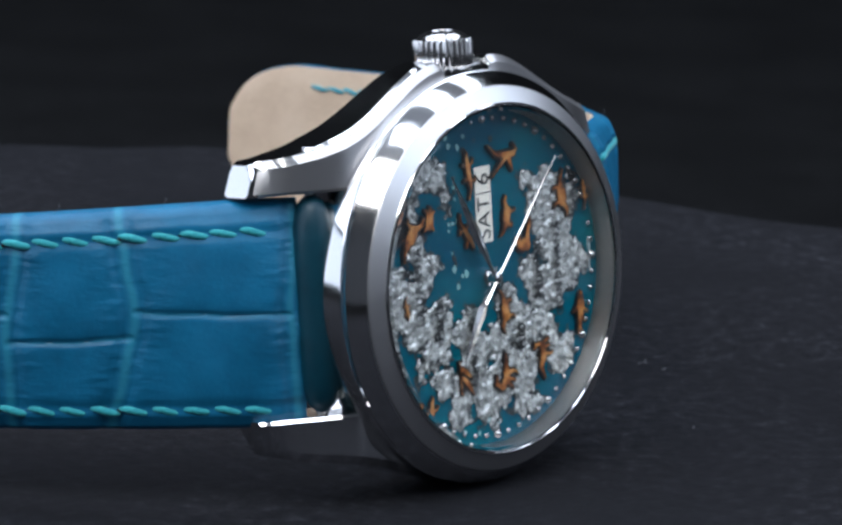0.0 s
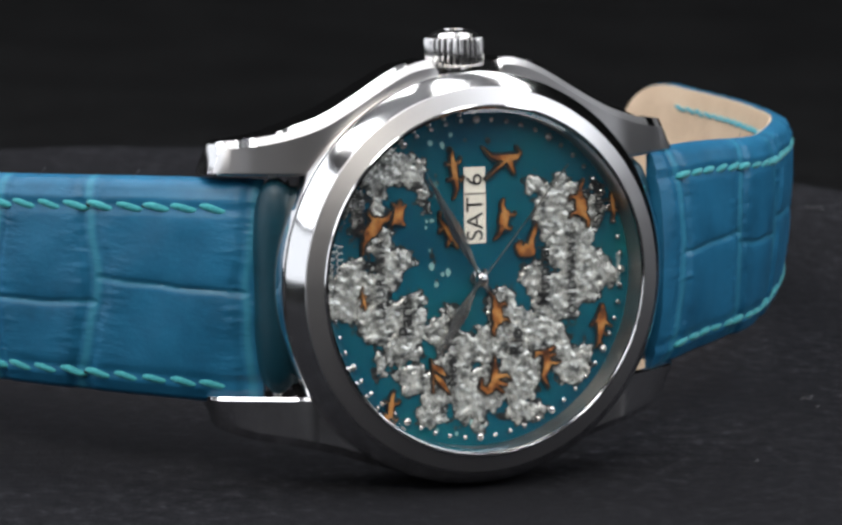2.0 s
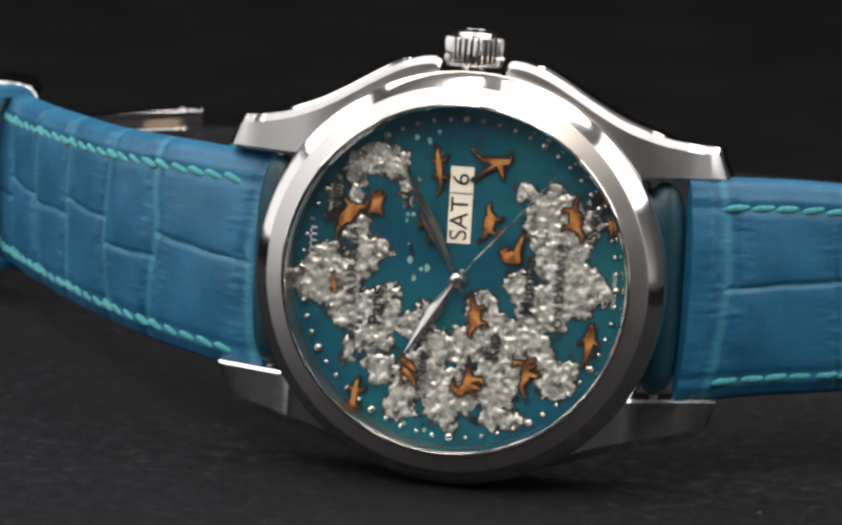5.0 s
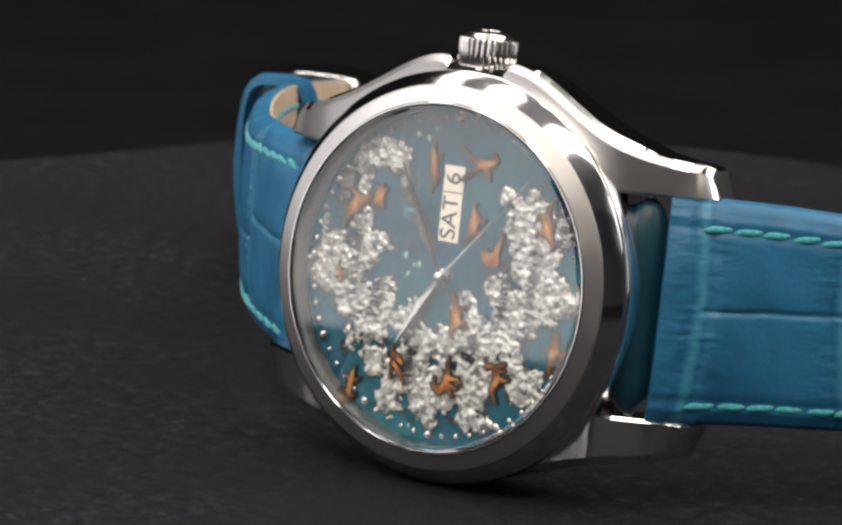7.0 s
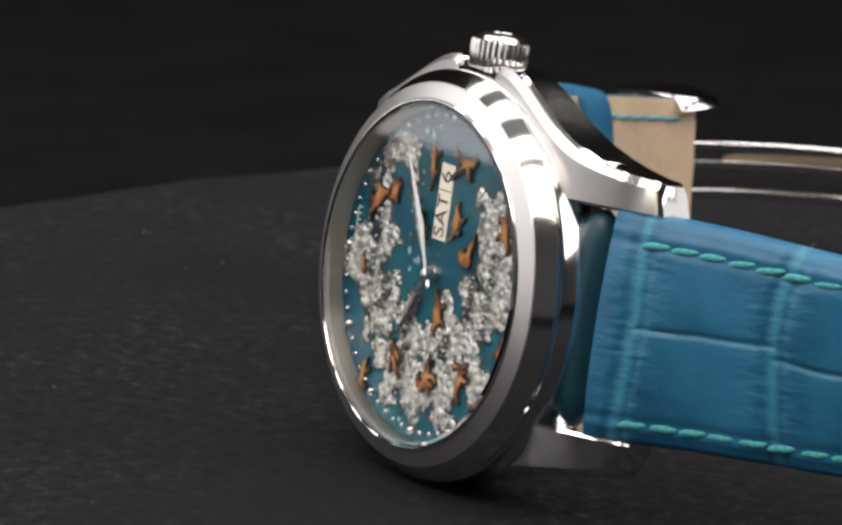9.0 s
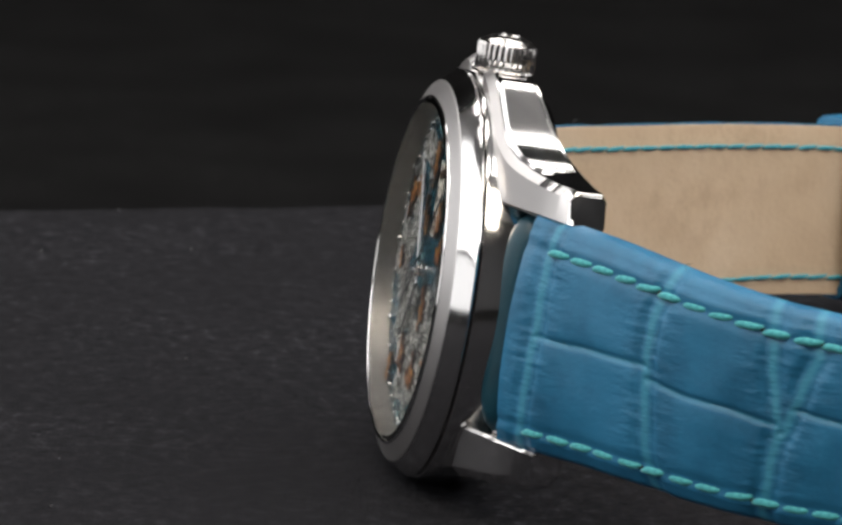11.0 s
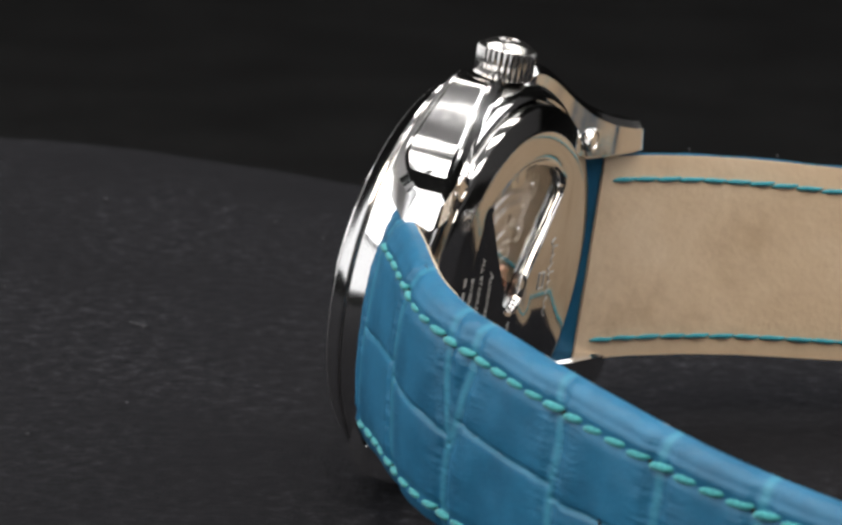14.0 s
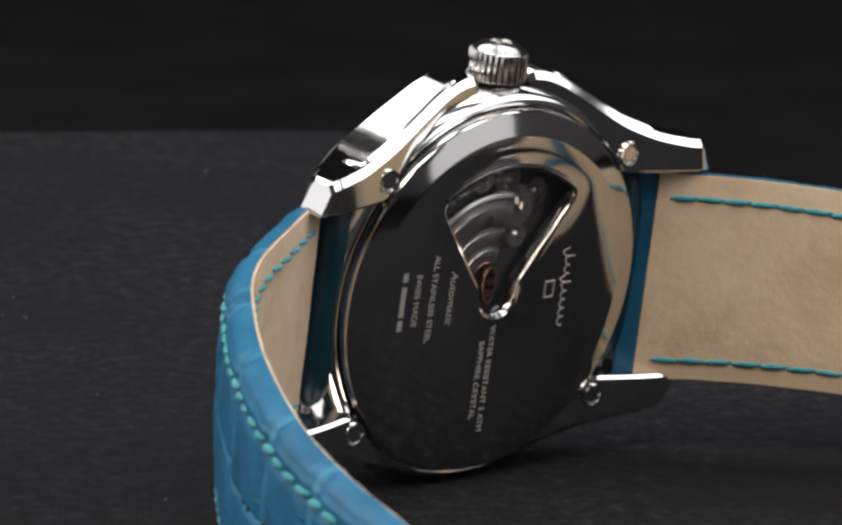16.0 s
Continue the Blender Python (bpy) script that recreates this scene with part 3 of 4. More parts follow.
def dial():
    d = part("dial", revolve([(0, 0.0), (17.6, 0.0), (17.6, 0.4), (0, 0.4)], 128), ENAMEL, watch, "teal enamel dial with silver continents", WATCH)
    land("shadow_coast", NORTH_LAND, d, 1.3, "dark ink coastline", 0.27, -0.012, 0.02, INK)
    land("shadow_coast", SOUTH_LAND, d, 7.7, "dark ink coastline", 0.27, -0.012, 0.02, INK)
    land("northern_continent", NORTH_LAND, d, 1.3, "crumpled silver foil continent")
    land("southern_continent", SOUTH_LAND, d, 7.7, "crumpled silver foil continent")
    # minute beads
    bead, big = bpy.data.meshes.new("bead"), bpy.data.meshes.new("hour_bead")
    for me, r in ((bead, 0.00029), (big, 0.00047)):
        bm = bmesh.new()
        bmesh.ops.create_icosphere(bm, subdivisions=2, radius=r)
        for f in bm.faces:
            f.smooth = True
        bm.to_mesh(me)
        bm.free()
        me.materials.append(STEEL)
    for i in range(60):
        a = radians(6 * i)
        m = WATCH @ Matrix.Translation((0.0162 * math.sin(a), -0.00012, 0.0162 * math.cos(a)))
        shared("hour_bead" if i % 5 == 0 else "minute_bead", big if i % 5 == 0 else bead, d, m)
    # pale islets
    rng = random.Random(4)
    for cx, cz, n, sx, sz in ((-4.6, 8.6, 7, 0.25, 1.6), (-5.2, 4.0, 8, 0.3, 1.8), (-1.8, 13.9, 4, 1.3, 0.4), (-4.0, 13.7, 4, 0.9, 0.4), (-3.4, 0.6, 6, 0.9, 1.4), (-2.2, -15.0, 6, 1.3, 0.3), (-8.6, -9.6, 3, 0.4, 0.9)):
        for k in range(n):
            x, z, r = cx + rng.gauss(0, sx), cz + rng.gauss(0, sz), rng.uniform(0.12, 0.34)
            pts = [(x + r * rng.uniform(0.6, 1.2) * math.cos(q * 0.785), z + 1.3 * r * rng.uniform(0.6, 1.2) * math.sin(q * 0.785)) for q in range(8)]
            part("islet", prism(pts, 0.0, -0.08), ISLE if k % 3 else INK, d, "", WATCH, smooth=0)
    # day and date window
    w = part("date_window", prism([(-1.40, 3.6), (1.0, 3.6), (1.0, 11.4), (-1.40, 11.4)], 0.0, -0.10, 0.08), PAPER, watch, "cream day and date window", WATCH)
    lettering("day_text", "SAT", 2.6, -0.2, 6.1, -0.125, INK, w, stretch=1.0)
    lettering("date_text", "6", 2.5, -0.2, 10.1, -0.125, INK, w, stretch=1.1)
    part("window_divider", prism([(-1.3, 8.62), (0.9, 8.62), (0.9, 8.74), (-1.3, 8.74)], -0.09, -0.13), INK, w, "", WATCH)
    for k, x, z, s, r, f in (("lizard", -2.5, 10.9, 4.8, -92, 1), ("swimmer", 3.2, 11.9, 5.6, 0, 1), ("walker", 3.0, 5.9, 4.2, -72, 1), ("curl", 5.4, 3.3, 4.4, 0, 1), ("walker", 11.5, 6.9, 4.9, 88, 1), ("lizard", 15.3, 6.6, 3.0, -90, 1),
                             ("walker", -11.7, 5.9, 5.2, -55, -1), ("turtle", -8.8, 7.1, 3.0, 8, 1), ("lizard", -12.8, -1.3, 2.4, 85, 1), ("walker", 2.1, -3.7, 4.6, 80, -1), ("stander", 7.5, -9.5, 4.8, 0, 1), ("coil", 1.6, -10.3, 4.8, 0, 1),
                             ("shark", 13.8, -5.6, 4.8, 5, 1), ("flier", -4.6, -9.7, 4.2, 0, 1), ("lizard", -10.0, -13.0, 4.6, -75, 1), ("lizard", -3.4, 5.0, 4.2, 62, 1)):
        beast(k, x, z, s * 0.92, r, d, f)
    for txt, x, z, s in (("Paris", -8.2, -3.4, 1.75), ("Rio", 4.1, -6.7, 1.8), ("Beijing", -13.1, 7.3, 1.35), ("Mumbai", 7.3, -0.1, 1.7), ("Sydney", 13.5, 7.1, 1.35), ("New York", -3.2, -7.2, 1.45), ("GONDWANA", 10.5, -0.6, 1.35), ("LAURASIA", -10.9, 0.6, 1.45)):
        lettering("place_name", txt, s * (1.0 if txt.isupper() else 1.15), x, z, -0.46, INK, d, bold=0.02, spread=1.3 if txt.isupper() else 1.0)
    lettering("origin_text", "SWISS MADE", 0.62, 16.0, 0.0, -0.05, SILVER_INK, d, label="small silver lettering")
    # the maker's script as a plain wavy stroke
    part("maker_mark", tube([(-15.2 + 0.42 * math.sin(k * 0.42) * (1.6 if k < 16 else 0.75), -0.1, -1.4 + 0.045 * k + 0.16 * math.cos(k * 0.42)) for k in range(130)], 0.06, 5), SILVER_INK, d, "thin silver script stroke", WATCH)
    return d


def hand(name, x, z, tail, width, y, parent):
    """A faceted tapering hand from the centre to a tip."""
    length, a = math.hypot(x, z), math.atan2(x, z)
    stations = [(-tail, 0.28), (0.0, 0.45), (length * 0.12, 0.30), (length * 0.42, 1.0), (length * 0.99, 0.06)] if width > 0.4 else [(-tail, 1.2), (0.0, 1.0), (length, 0.55)]
    sec = []
    for s, k in stations:
        w = width * k
        sec.append([(-w, y, s), (0, y - 0.16, s), (w, y, s), (0, y + 0.05, s)])
    return part(name, loft(sec), STEEL, parent, "polished steel tapering hand" if width > 0.4 else "thin polished seconds hand", WATCH @ Matrix.Rotation(a, 4, "Y"), smooth=15)


def pointers_and_crown(d):
    hand("hour_hand", -5.05, -8.0, 1.2, 0.72, -0.75, watch)
    hand("minute_hand", -6.07, 11.33, 1.4, 0.70, -1.05, watch)
    s = hand("seconds_hand", 9.7, 11.3, 3.2, 0.12, -1.38, watch)
    part("centre_cap", revolve([(0, -1.62), (0.45, -1.58), (0.6, -1.45), (0.62, -0.3), (0.95, -0.25), (0.95, 0.0)], 40), STEEL, s, "", WATCH)
    # crown: fluted barrel with a domed cap, axis towards +z
    bm = bmesh.new()
    n = 32 * 6
    rows = []
    for z, r, deep in ((21.45, 2.5, 0), (21.45, 2.9, 0.08), (21.65, 3.05, 0.17), (24.05, 3.05, 0.17), (24.35, 2.9, 0.08), (24.4, 2.6, 0.0), (24.75, 2.35, 0), (25.05, 1.7, 0), (25.15, 1.15, 0), (25.02, 1.1, 0), (25.02, 0.0, 0)):
        if r == 0:
            rows.append([bm.verts.new((0, 0, z))])
            continue
        row = []
        for i in range(n):
            a = 2 * math.pi * i / n
            g = max(0.0, math.cos(a * 32)) ** 0.6
            rr = r - deep * (1 - g)
            row.append(bm.verts.new((rr * math.cos(a), rr * math.sin(a), z)))
        rows.append(row)
    for p, q in zip(rows, rows[1:]):
        for i in range(n):
            j = (i + 1) % n
            bm.faces.new((p[i], p[j], q[j], q[i]) if len(q) > 1 else (p[i], p[j], q[0]))
    at = WATCH @ Matrix.Translation((-0.0004, 0.0037, 0))
    c = part("crown", bm, CROWN_STEEL, watch, "fluted polished steel crown", at, smooth=45)
    part("crown_stem", revolve([(1.2, 19.5), (1.9, 20.2), (1.9, 20.7), (1.5, 20.9), (1.5, 21.6)], 40, "Z"), STEEL, c, "", at)
    emb = prism([(0.5 * math.cos(k * math.pi / 2 + 0.78), 0.5 * math.sin(k * math.pi / 2 + 0.78)) for k in range(4)], 0, -0.14, 0.03)
    emb.transform(Matrix.Rotation(radians(-90), 4, "X"))
    emb.transform(Matrix.Translation((0, 0, 25.02)))
    part("emblem", emb, STEEL, c, "raised plain emblem", at)


def keyhole(n, grow=0.0):
    """Outline of the case-back window about (0, 6): a fan above a round foot."""
    out = []
    for i in range(n):
        a = 2 * math.pi * i / n
        dx, dz = math.sin(a), math.cos(a)
        best = 0.0
        for k in range(1, 400):
            r = k * 0.03
            x, z = r * dx, 6.0 + r * dz
            fan = math.hypot(x, z + 1.2) < 14.3 and z > 0.4 and abs(x) < 2.1 + (z - 0.4) * 0.72 and abs(x) < 9.3 and z > -0.3 + (abs(x) - 2) * 1.05
            foot = math.hypot(x, z - 0.3) < 2.5
            if fan or foot:
                best = r
        out.append((grow + best, dx, dz))
    sm = [sum(out[(i + o) % n][0] for o in (-2, -1, 0, 1, 2)) / 5 for i in range(n)]
    return [(s * o[1], 6.0 + s * o[2]) for s, o in zip(sm, out)]


def case_back():
    n = 180
    bm = bmesh.new()
    rings = []
    key = keyhole(n)

    def ring(pts, y):
        rings.append([bm.verts.new((x, y, z)) for x, z in pts])

    # walls of the window, its rounded lip, then out to the rim
    ring(key, 7.2)
    ring(key, 8.6)
    for g, y in ((0.15, 8.95), (0.45, 9.12), (0.75, 9.06), (0.95, 9.0)):
        ring(keyhole(n, g), y)
    wide = keyhole(n, 0.95)
    circ = []
    for i in range(n):
        a = 2 * math.pi * i / n
        dx, dz = math.sin(a), math.cos(a)
        bq = 6.0 * dz
        r = -bq + math.sqrt(bq * bq - 36 + 16.6 ** 2)
        circ.append((r * dx, 6 + r * dz))
    ring([(w[0] * 0.5 + c[0] * 0.5, w[1] * 0.5 + c[1] * 0.5) for w, c in zip(wide, circ)], 9.0)
    ring(circ, 9.0)
    for k, y in ((17.0 / 16.6, 8.92), (17.3 / 16.6, 8.8), (18.7 / 16.6, 8.5), (19.15 / 16.6, 8.3), (19.3 / 16.6, 8.0), (19.3 / 16.6, 7.0)):
        ring([(x * k, z * k) for x, z in circ], y)
    for p, q in zip(rings, rings[1:]):
        for i in range(n):
            j = (i + 1) % n
            bm.faces.new((p[i], p[j], q[j], q[i]))
    back = part("case_back", bm, BACK_STEEL, watch, "mirror-polished engraved steel case back", WATCH, smooth=35)
    part("back_crystal", prism(keyhole(60, 0.05), 8.3, 8.0), GLASS, back, "clear window over the movement", WATCH).visible_shadow = False
    mv = part("movement", revolve([(0, 6.3), (16.2, 6.3), (16.2, 6.6), (0, 6.6)], 64), NEAR_BLACK, watch, "dark automatic movement", WATCH)
    # the rotor: stepped, polished arcs that end in an upright edge
    for r0, r1, y in ((2.6, 4.3, 7.25), (4.4, 6.3, 7.35), (6.4, 8.9, 7.45), (9.0, 10.2, 7.3)):
        sec = []
        for k in range(41):
            a = radians(-12 + 72 * k / 40)
            sec.append([(r * math.sin(a), yy, 0.2 + r * math.cos(a)) for r, yy in ((r0, 6.6), (r0, y - 0.25), (r0 + 0.25, y - 0.02), (r0 + (r1 - r0) * 0.5, y + 0.06), (r1 - 0.2, y - 0.04), (r1, y - 0.3), (r1, 6.6))])
        part("rotor_arc", loft(sec), ROTOR, mv, "grooved rotor arc", WATCH)
    # toothed wheels, jewels and screws behind it
    for x, z, r, teeth, mat in ((-2.6, 8.6, 2.3, 26, ROTOR), (-5.0, 9.9, 1.5, 18, STEEL), (-1.0, 11.4, 1.6, 18, STEEL), (2.4, 11.9, 1.4, 16, ROTOR), (5.0, 11.2, 1.2, 14, STEEL), (-3.2, 5.4, 1.2, 14, ROTOR)):
        pts = [((r + (0.16 if q % 2 else -0.04)) * math.cos(q * math.pi / teeth), (r + (0.16 if q % 2 else -0.04)) * math.sin(q * math.pi / teeth)) for q in range(2 * teeth)]
        at = WATCH @ Matrix.Translation((x * 0.001, 0.0, z * 0.001))
        part("gear_wheel", prism(pts, 6.62, 6.9), mat, mv, "small steel gear wheel", at, smooth=30)
        part("gear_hub", revolve([(0, 7.1), (r * 0.3, 7.08), (r * 0.4, 6.9)], 20), STEEL, mv, "", at)
    for x, z, r in ((1.3, 7.6, 0.62), (-1.0, 5.6, 0.6)):
        part("movement_screw", revolve([(0, 7.5), (r * 0.75, 7.52), (r, 7.42), (r, 6.9)], 24), NEAR_BLACK, mv, "dark rotor screw", WATCH @ Matrix.Translation((x * 0.001, 0.0, z * 0.001)))
    for k in range(9):
        a = radians(-4 + 7.5 * k)
        part("bearing_ball", revolve([(0, 0.35), (0.3, 0.3), (0.42, 0.1), (0.42, -0.2)], 14), STEEL, mv, "", WATCH @ Matrix.Translation((11.2 * math.sin(a) * 0.001, 0.0068, (0.4 + 11.2 * math.cos(a)) * 0.001)))
    for z, r in ((-0.7, 0.8), (0.3, 1.1), (1.5, 1.05)):
        part("rotor_hub", revolve([(r * 0.55, 7.2), (r * 0.6, 7.5), (r * 0.9, 7.5), (r, 7.3), (r, 6.6)], 30), BRASS, mv, "coppery rotor hub ring", WATCH @ Matrix.Translation((0, 0, z * 0.001)))
    for txt, size, x, z, it in (("Automatic", 1.35, 6.3, 0.4, 0.3), ("ALL STAINLESS STEEL", 0.98, 8.9, 0.5, 0), ("SWISS MADE", 0.98, 11.0, 0.6, 0), ("WATER RESISTANT 3 ATM", 0.98, 0.0, -9.1, 0), ("SAPPHIRE CRYSTAL", 0.98, 1.25, -9.1, 0)):
        lettering("engraved_text", txt, size, x, z, 9.012, ETCH, back, False, it, label="pale engraved lettering")
    for z, ln in ((3.2, 0.9), (0.6, 3.2), (-1.9, 1.1)):
        part("engraved_bar", prism([(12.5, z - ln / 2), (13.1, z - ln / 2), (13.1, z + ln / 2), (12.5, z + ln / 2)], 9.0, 9.02), ETCH, back, "", WATCH, smooth=0)
    part("engraved_script", tube([(-9.2 + 0.48 * math.sin(k * 0.40) * (1.7 if k < 18 or 50 < k < 66 else 0.7), 9.0, 3.9 - 0.06 * k + 0.2 * math.cos(k * 0.40)) for k in range(142)], 0.07, 5), ETCH, back, "engraved plain script stroke", WATCH)
    frame_pts = [(-7.7, -1.0), (-6.5, -1.0), (-6.5, 0.7), (-7.7, 0.7), (-7.7, -1.0)]
    part("engraved_frame", tube([(x, 9.0, z) for x, z in frame_pts], 0.1, 5), ETCH, back, "", WATCH)


case()
bezel()
face = dial()
pointers_and_crown(face)
case_back()


# ---- the strap ----
def spline(ctrl, step=0.5):
    """Evenly spaced points (mm) on a smooth curve through control points."""
    c = np.array(ctrl, float)
    e = np.vstack([2 * c[0] - c[1], c, 2 * c[-1] - c[-2]])
    out = []
    for i in range(len(c) - 1):
        p0, p1, p2, p3 = e[i:i + 4]
        for f in np.linspace(0, 1, 60, endpoint=False):
            out.append(0.5 * (2 * p1 + (p2 - p0) * f + (2 * p0 - 5 * p1 + 4 * p2 - p3) * f * f + (3 * p1 - p0 - 3 * p2 + p3) * f ** 3))
    out.append(c[-1])
    out = np.array(out)
    s = np.concatenate([[0], np.cumsum(np.linalg.norm(np.diff(out, axis=0), axis=1))])
    g = np.arange(0, s[-1], step)
    return np.stack([np.interp(g, s, out[:, k]) for k in range(3)], 1), g


class Band:
    """One half of the strap: centre line, widths, thickness and the direction of its outer side."""

    def __init__(self, ctrl, side, w0, w1, tip):
        self.p, self.s = spline(ctrl)
        self.length, self.side, self.w0, self.w1, self.tip = float(self.s[-1]), side, w0, w1, tip
        t = np.gradient(self.p, axis=0)
        t[:, 2] = 0
        self.t = t / np.linalg.norm(t, axis=1)[:, None]

    def width(self, s):
        w = self.w0 + (self.w1 - self.w0) * min(1.0, s / 60.0)
        left = self.length - s
        if self.tip and left < 13:
            w *= 0.16 + 0.84 * math.sqrt(max(0.0, 1 - ((13 - left) / 13) ** 2.2))
        return w

    def thick(self, s):
        return 3.2 - 0.5 * min(1.0, max(0.0, s - 4) / 34.0) - 1.0 * max(0.0, 1 - s / 2.6) ** 2

    def at(self, s, u, off):
        """Point (metres) at arc length s, u across the width (-1 low, 1 high), off mm outwards."""
        k = min(max(s, 0.0), self.length)
        c = [float(np.interp(k, self.s, self.p[:, j])) for j in range(3)]
        tx, ty = float(np.interp(k, self.s, self.t[:, 0])), float(np.interp(k, self.s, self.t[:, 1]))
        w = self.width(s)
        off += 0.55 * max(0.0, 1 - max(0.0, k - 4) / 34.0)
        lean = 0.141 * max(0.0, 1 - k / 30.0)
        nx, ny = (ty, -tx) if self.side > 0 else (-ty, tx)
        base = self.w0 + (self.w1 - self.w0) * min(1.0, s / 60.0)
        x = c[0] + nx * off
        y = c[1] + ny * off + lean * u * w / 2
        z = c[2] - base / 2 + u * w / 2
        p = Vector((x * 0.001, y * 0.001, z * 0.001 + CLOTH_Z))
        return p.lerp(SWAY @ p, max(0.0, 1 - k / 32.0)), Vector((tx, ty, 0)), Vector((nx, ny, 0))


def seam_depth(band, s, u, seams, mids):
    """Nearness to the pale ridges across the strap and to the grooves along it, each 0 to 1."""
    w = band.width(s) / 2
    across, idx, near = 0.0, 0, 9.0
    for k, sk in enumerate(seams):
        if abs(s - sk) > 9 and k:
            idx = k + 1 if s > sk else idx
            continue
        if k and sk - seams[k - 1] < 6:      # a seam that forks off the one before it
            sk = seams[k - 1] + (sk - seams[k - 1]) * min(1.0, max(0.0, u * 1.2 + 0.25))
            base = seams[k - 1]
        else:
            base = sk
        wob = 1.1 * noise.noise((base * 0.37, u * 1.1, 1.0)) + 0.25 * noise.noise((base, u * 4.0, 2.0)) + 0.9 * (abs(u) ** 2) * (1 if seams.index(base) % 2 else -1)
        d = s - sk - wob
        across = max(across, math.exp(-(abs(d) / 0.46) ** 3))
        near = min(near, abs(d))
        if d > 0:
            idx = k + 1
    along = shelf = 0.0
    if 0 < idx < len(seams):
        um = mids[idx % len(mids)] + 0.025 * noise.noise((s * 0.2, idx * 3.1, 0)) + 0.004 * (s - seams[idx - 1]) * (1 if idx % 2 else -1)
        along = math.exp(-(abs(u - um) * w / 0.26) ** 2)
        shelf = (1 - math.exp(-abs(u - um) * w / 1.4)) * math.tanh(near / 1.5)
    return across, along, near, shelf


def strap(name, band, seams, mids, label):
    rng = random.Random(len(seams))
    n_s = int(band.length / 0.3)
    us = [-1, -0.995, -0.98, -0.95, -0.915] + [-0.88 + 1.76 * k / 96 for k in range(97)] + [0.915, 0.95, 0.98, 0.995, 1]
    bm = bmesh.new()
    seam = bm.verts.layers.float.new("seam")
    crease = bm.verts.layers.float.new("crease")
    rows = []
    for i in range(n_s + 1):
        s = band.length * i / n_s
        T = band.thick(s)
        row = []
        for u in us:
            d, dl, near, shelf = seam_depth(band, s, u, seams, mids)
            round_ = (1 - abs(u) ** 16) ** 0.5 if abs(u) < 1 else 0.0
            puff = 0.16 * noise.noise((s * 0.25, u * 2.2, band.side * 4.0))
            wr = (0.012 + 0.10 * math.exp(-((near - 1.2) / 1.5) ** 2)) * (0.6 * noise.noise((s * 0.4, u * 15.0, 3.0)) + 0.5 * noise.noise((s * 0.5, u * 31.0, 7.0))) * (1 - d)
            off = -T / 2 + T * round_ - (0.55 + 0.75 * max(0.0, 1 - s / 40)) * u * u * round_ + puff + wr - 0.27 * math.exp(-((near - 0.85) / 0.5) ** 2) - 0.10 * d - 0.22 * dl + 0.20 * shelf - 0.20 * math.exp(-((abs(u) * band.width(s) / 2 - (band.width(s) / 2 - 2.7)) / 0.6) ** 2) - 0.16 * math.exp(-((abs(u) * band.width(s) / 2 - (band.width(s) / 2 - 1.2)) / 0.35) ** 2)
            if abs(u) >= 0.995:
                off = -T / 2 if abs(u) == 1 else off
            v = bm.verts.new(band.at(s, u, off)[0])
            v[seam] = max(0.72 * d, 0.42 * dl) * (0.9 + 0.25 * noise.noise((s * 0.5, u * 3, 8)))
            v[crease] = 0.03 + 0.75 * math.exp(-((near - 1.2) / 2.6) ** 2) * (0.6 + 0.6 * noise.noise((s * 0.2, u * 3, 6)))
            row.append(v)
        # inner side, closing the section
        for u in (0.9, -0.9):
            v = bm.verts.new(band.at(s, u, -T / 2 - 0.02)[0])
            row.append(v)
        rows.append(row)
    n = len(rows[0])
    for a, b in zip(rows, rows[1:]):
        for i in range(n):
            j = (i + 1) % n
            bm.faces.new((a[i], b[i], b[j], a[j]))
    bm.faces.new(rows[0])
    bm.faces.new(rows[-1])
    ob = part(name, bm, BLUE, watch, label, mm=False, smooth=60)
    # lining
    sec = []
    for i in range(int(band.length) + 1):
        s = 2.0 + (band.length - 2.3) * i / int(band.length)
        T = band.thick(s)
        ring = []
        for k in range(13):
            u = -0.985 + 1.97 * k / 12
            ring.append(band.at(s, u, -T / 2 - 0.45 - 0.10 * noise.noise((s * 0.3, u * 3, 5)) + 0.22 * abs(u) ** 8)[0])
        for u in (0.985, 0.0, -0.985):
            ring.append(band.at(s, u, -T / 2 + 0.12)[0])
        sec.append(ring)
    part("lining", loft(sec), TAN, ob, "tan leather lining", mm=False, smooth=60)
    # stitches
    out_me, in_me = bpy.data.meshes.new("stitch"), bpy.data.meshes.new("inner_stitch")
    for me, ln, rad, mat in ((out_me, 1.56, 0.41, THREAD), (in_me, 1.55, 0.27, THREAD_IN)):
        bm = tube([((k - 4) / 4 * ln, 0.06 * math.sin(k * 0.8), -0.10 * abs((k - 4) / 4) ** 3 * rad * 4) for k in range(9)], lambda f: rad * (1 - abs(2 * f - 1) ** 3 * 0.65), 8)
        bm.transform(MM)
        for f in bm.faces:
            f.smooth = True
        bm.to_mesh(me)
        bm.free()
        me.materials.append(mat)
    # black specks between the stitches, painted shade in place of pierced holes
    hole_me = bpy.data.meshes.new("stitch_hole_shade")
    bm = bmesh.new()
    bmesh.ops.create_icosphere(bm, subdivisions=1, radius=0.00026)
    bm.to_mesh(hole_me)
    bm.free()
    hole_me.materials.append(NEAR_BLACK)
    pitch, s = 2.95, 5.0
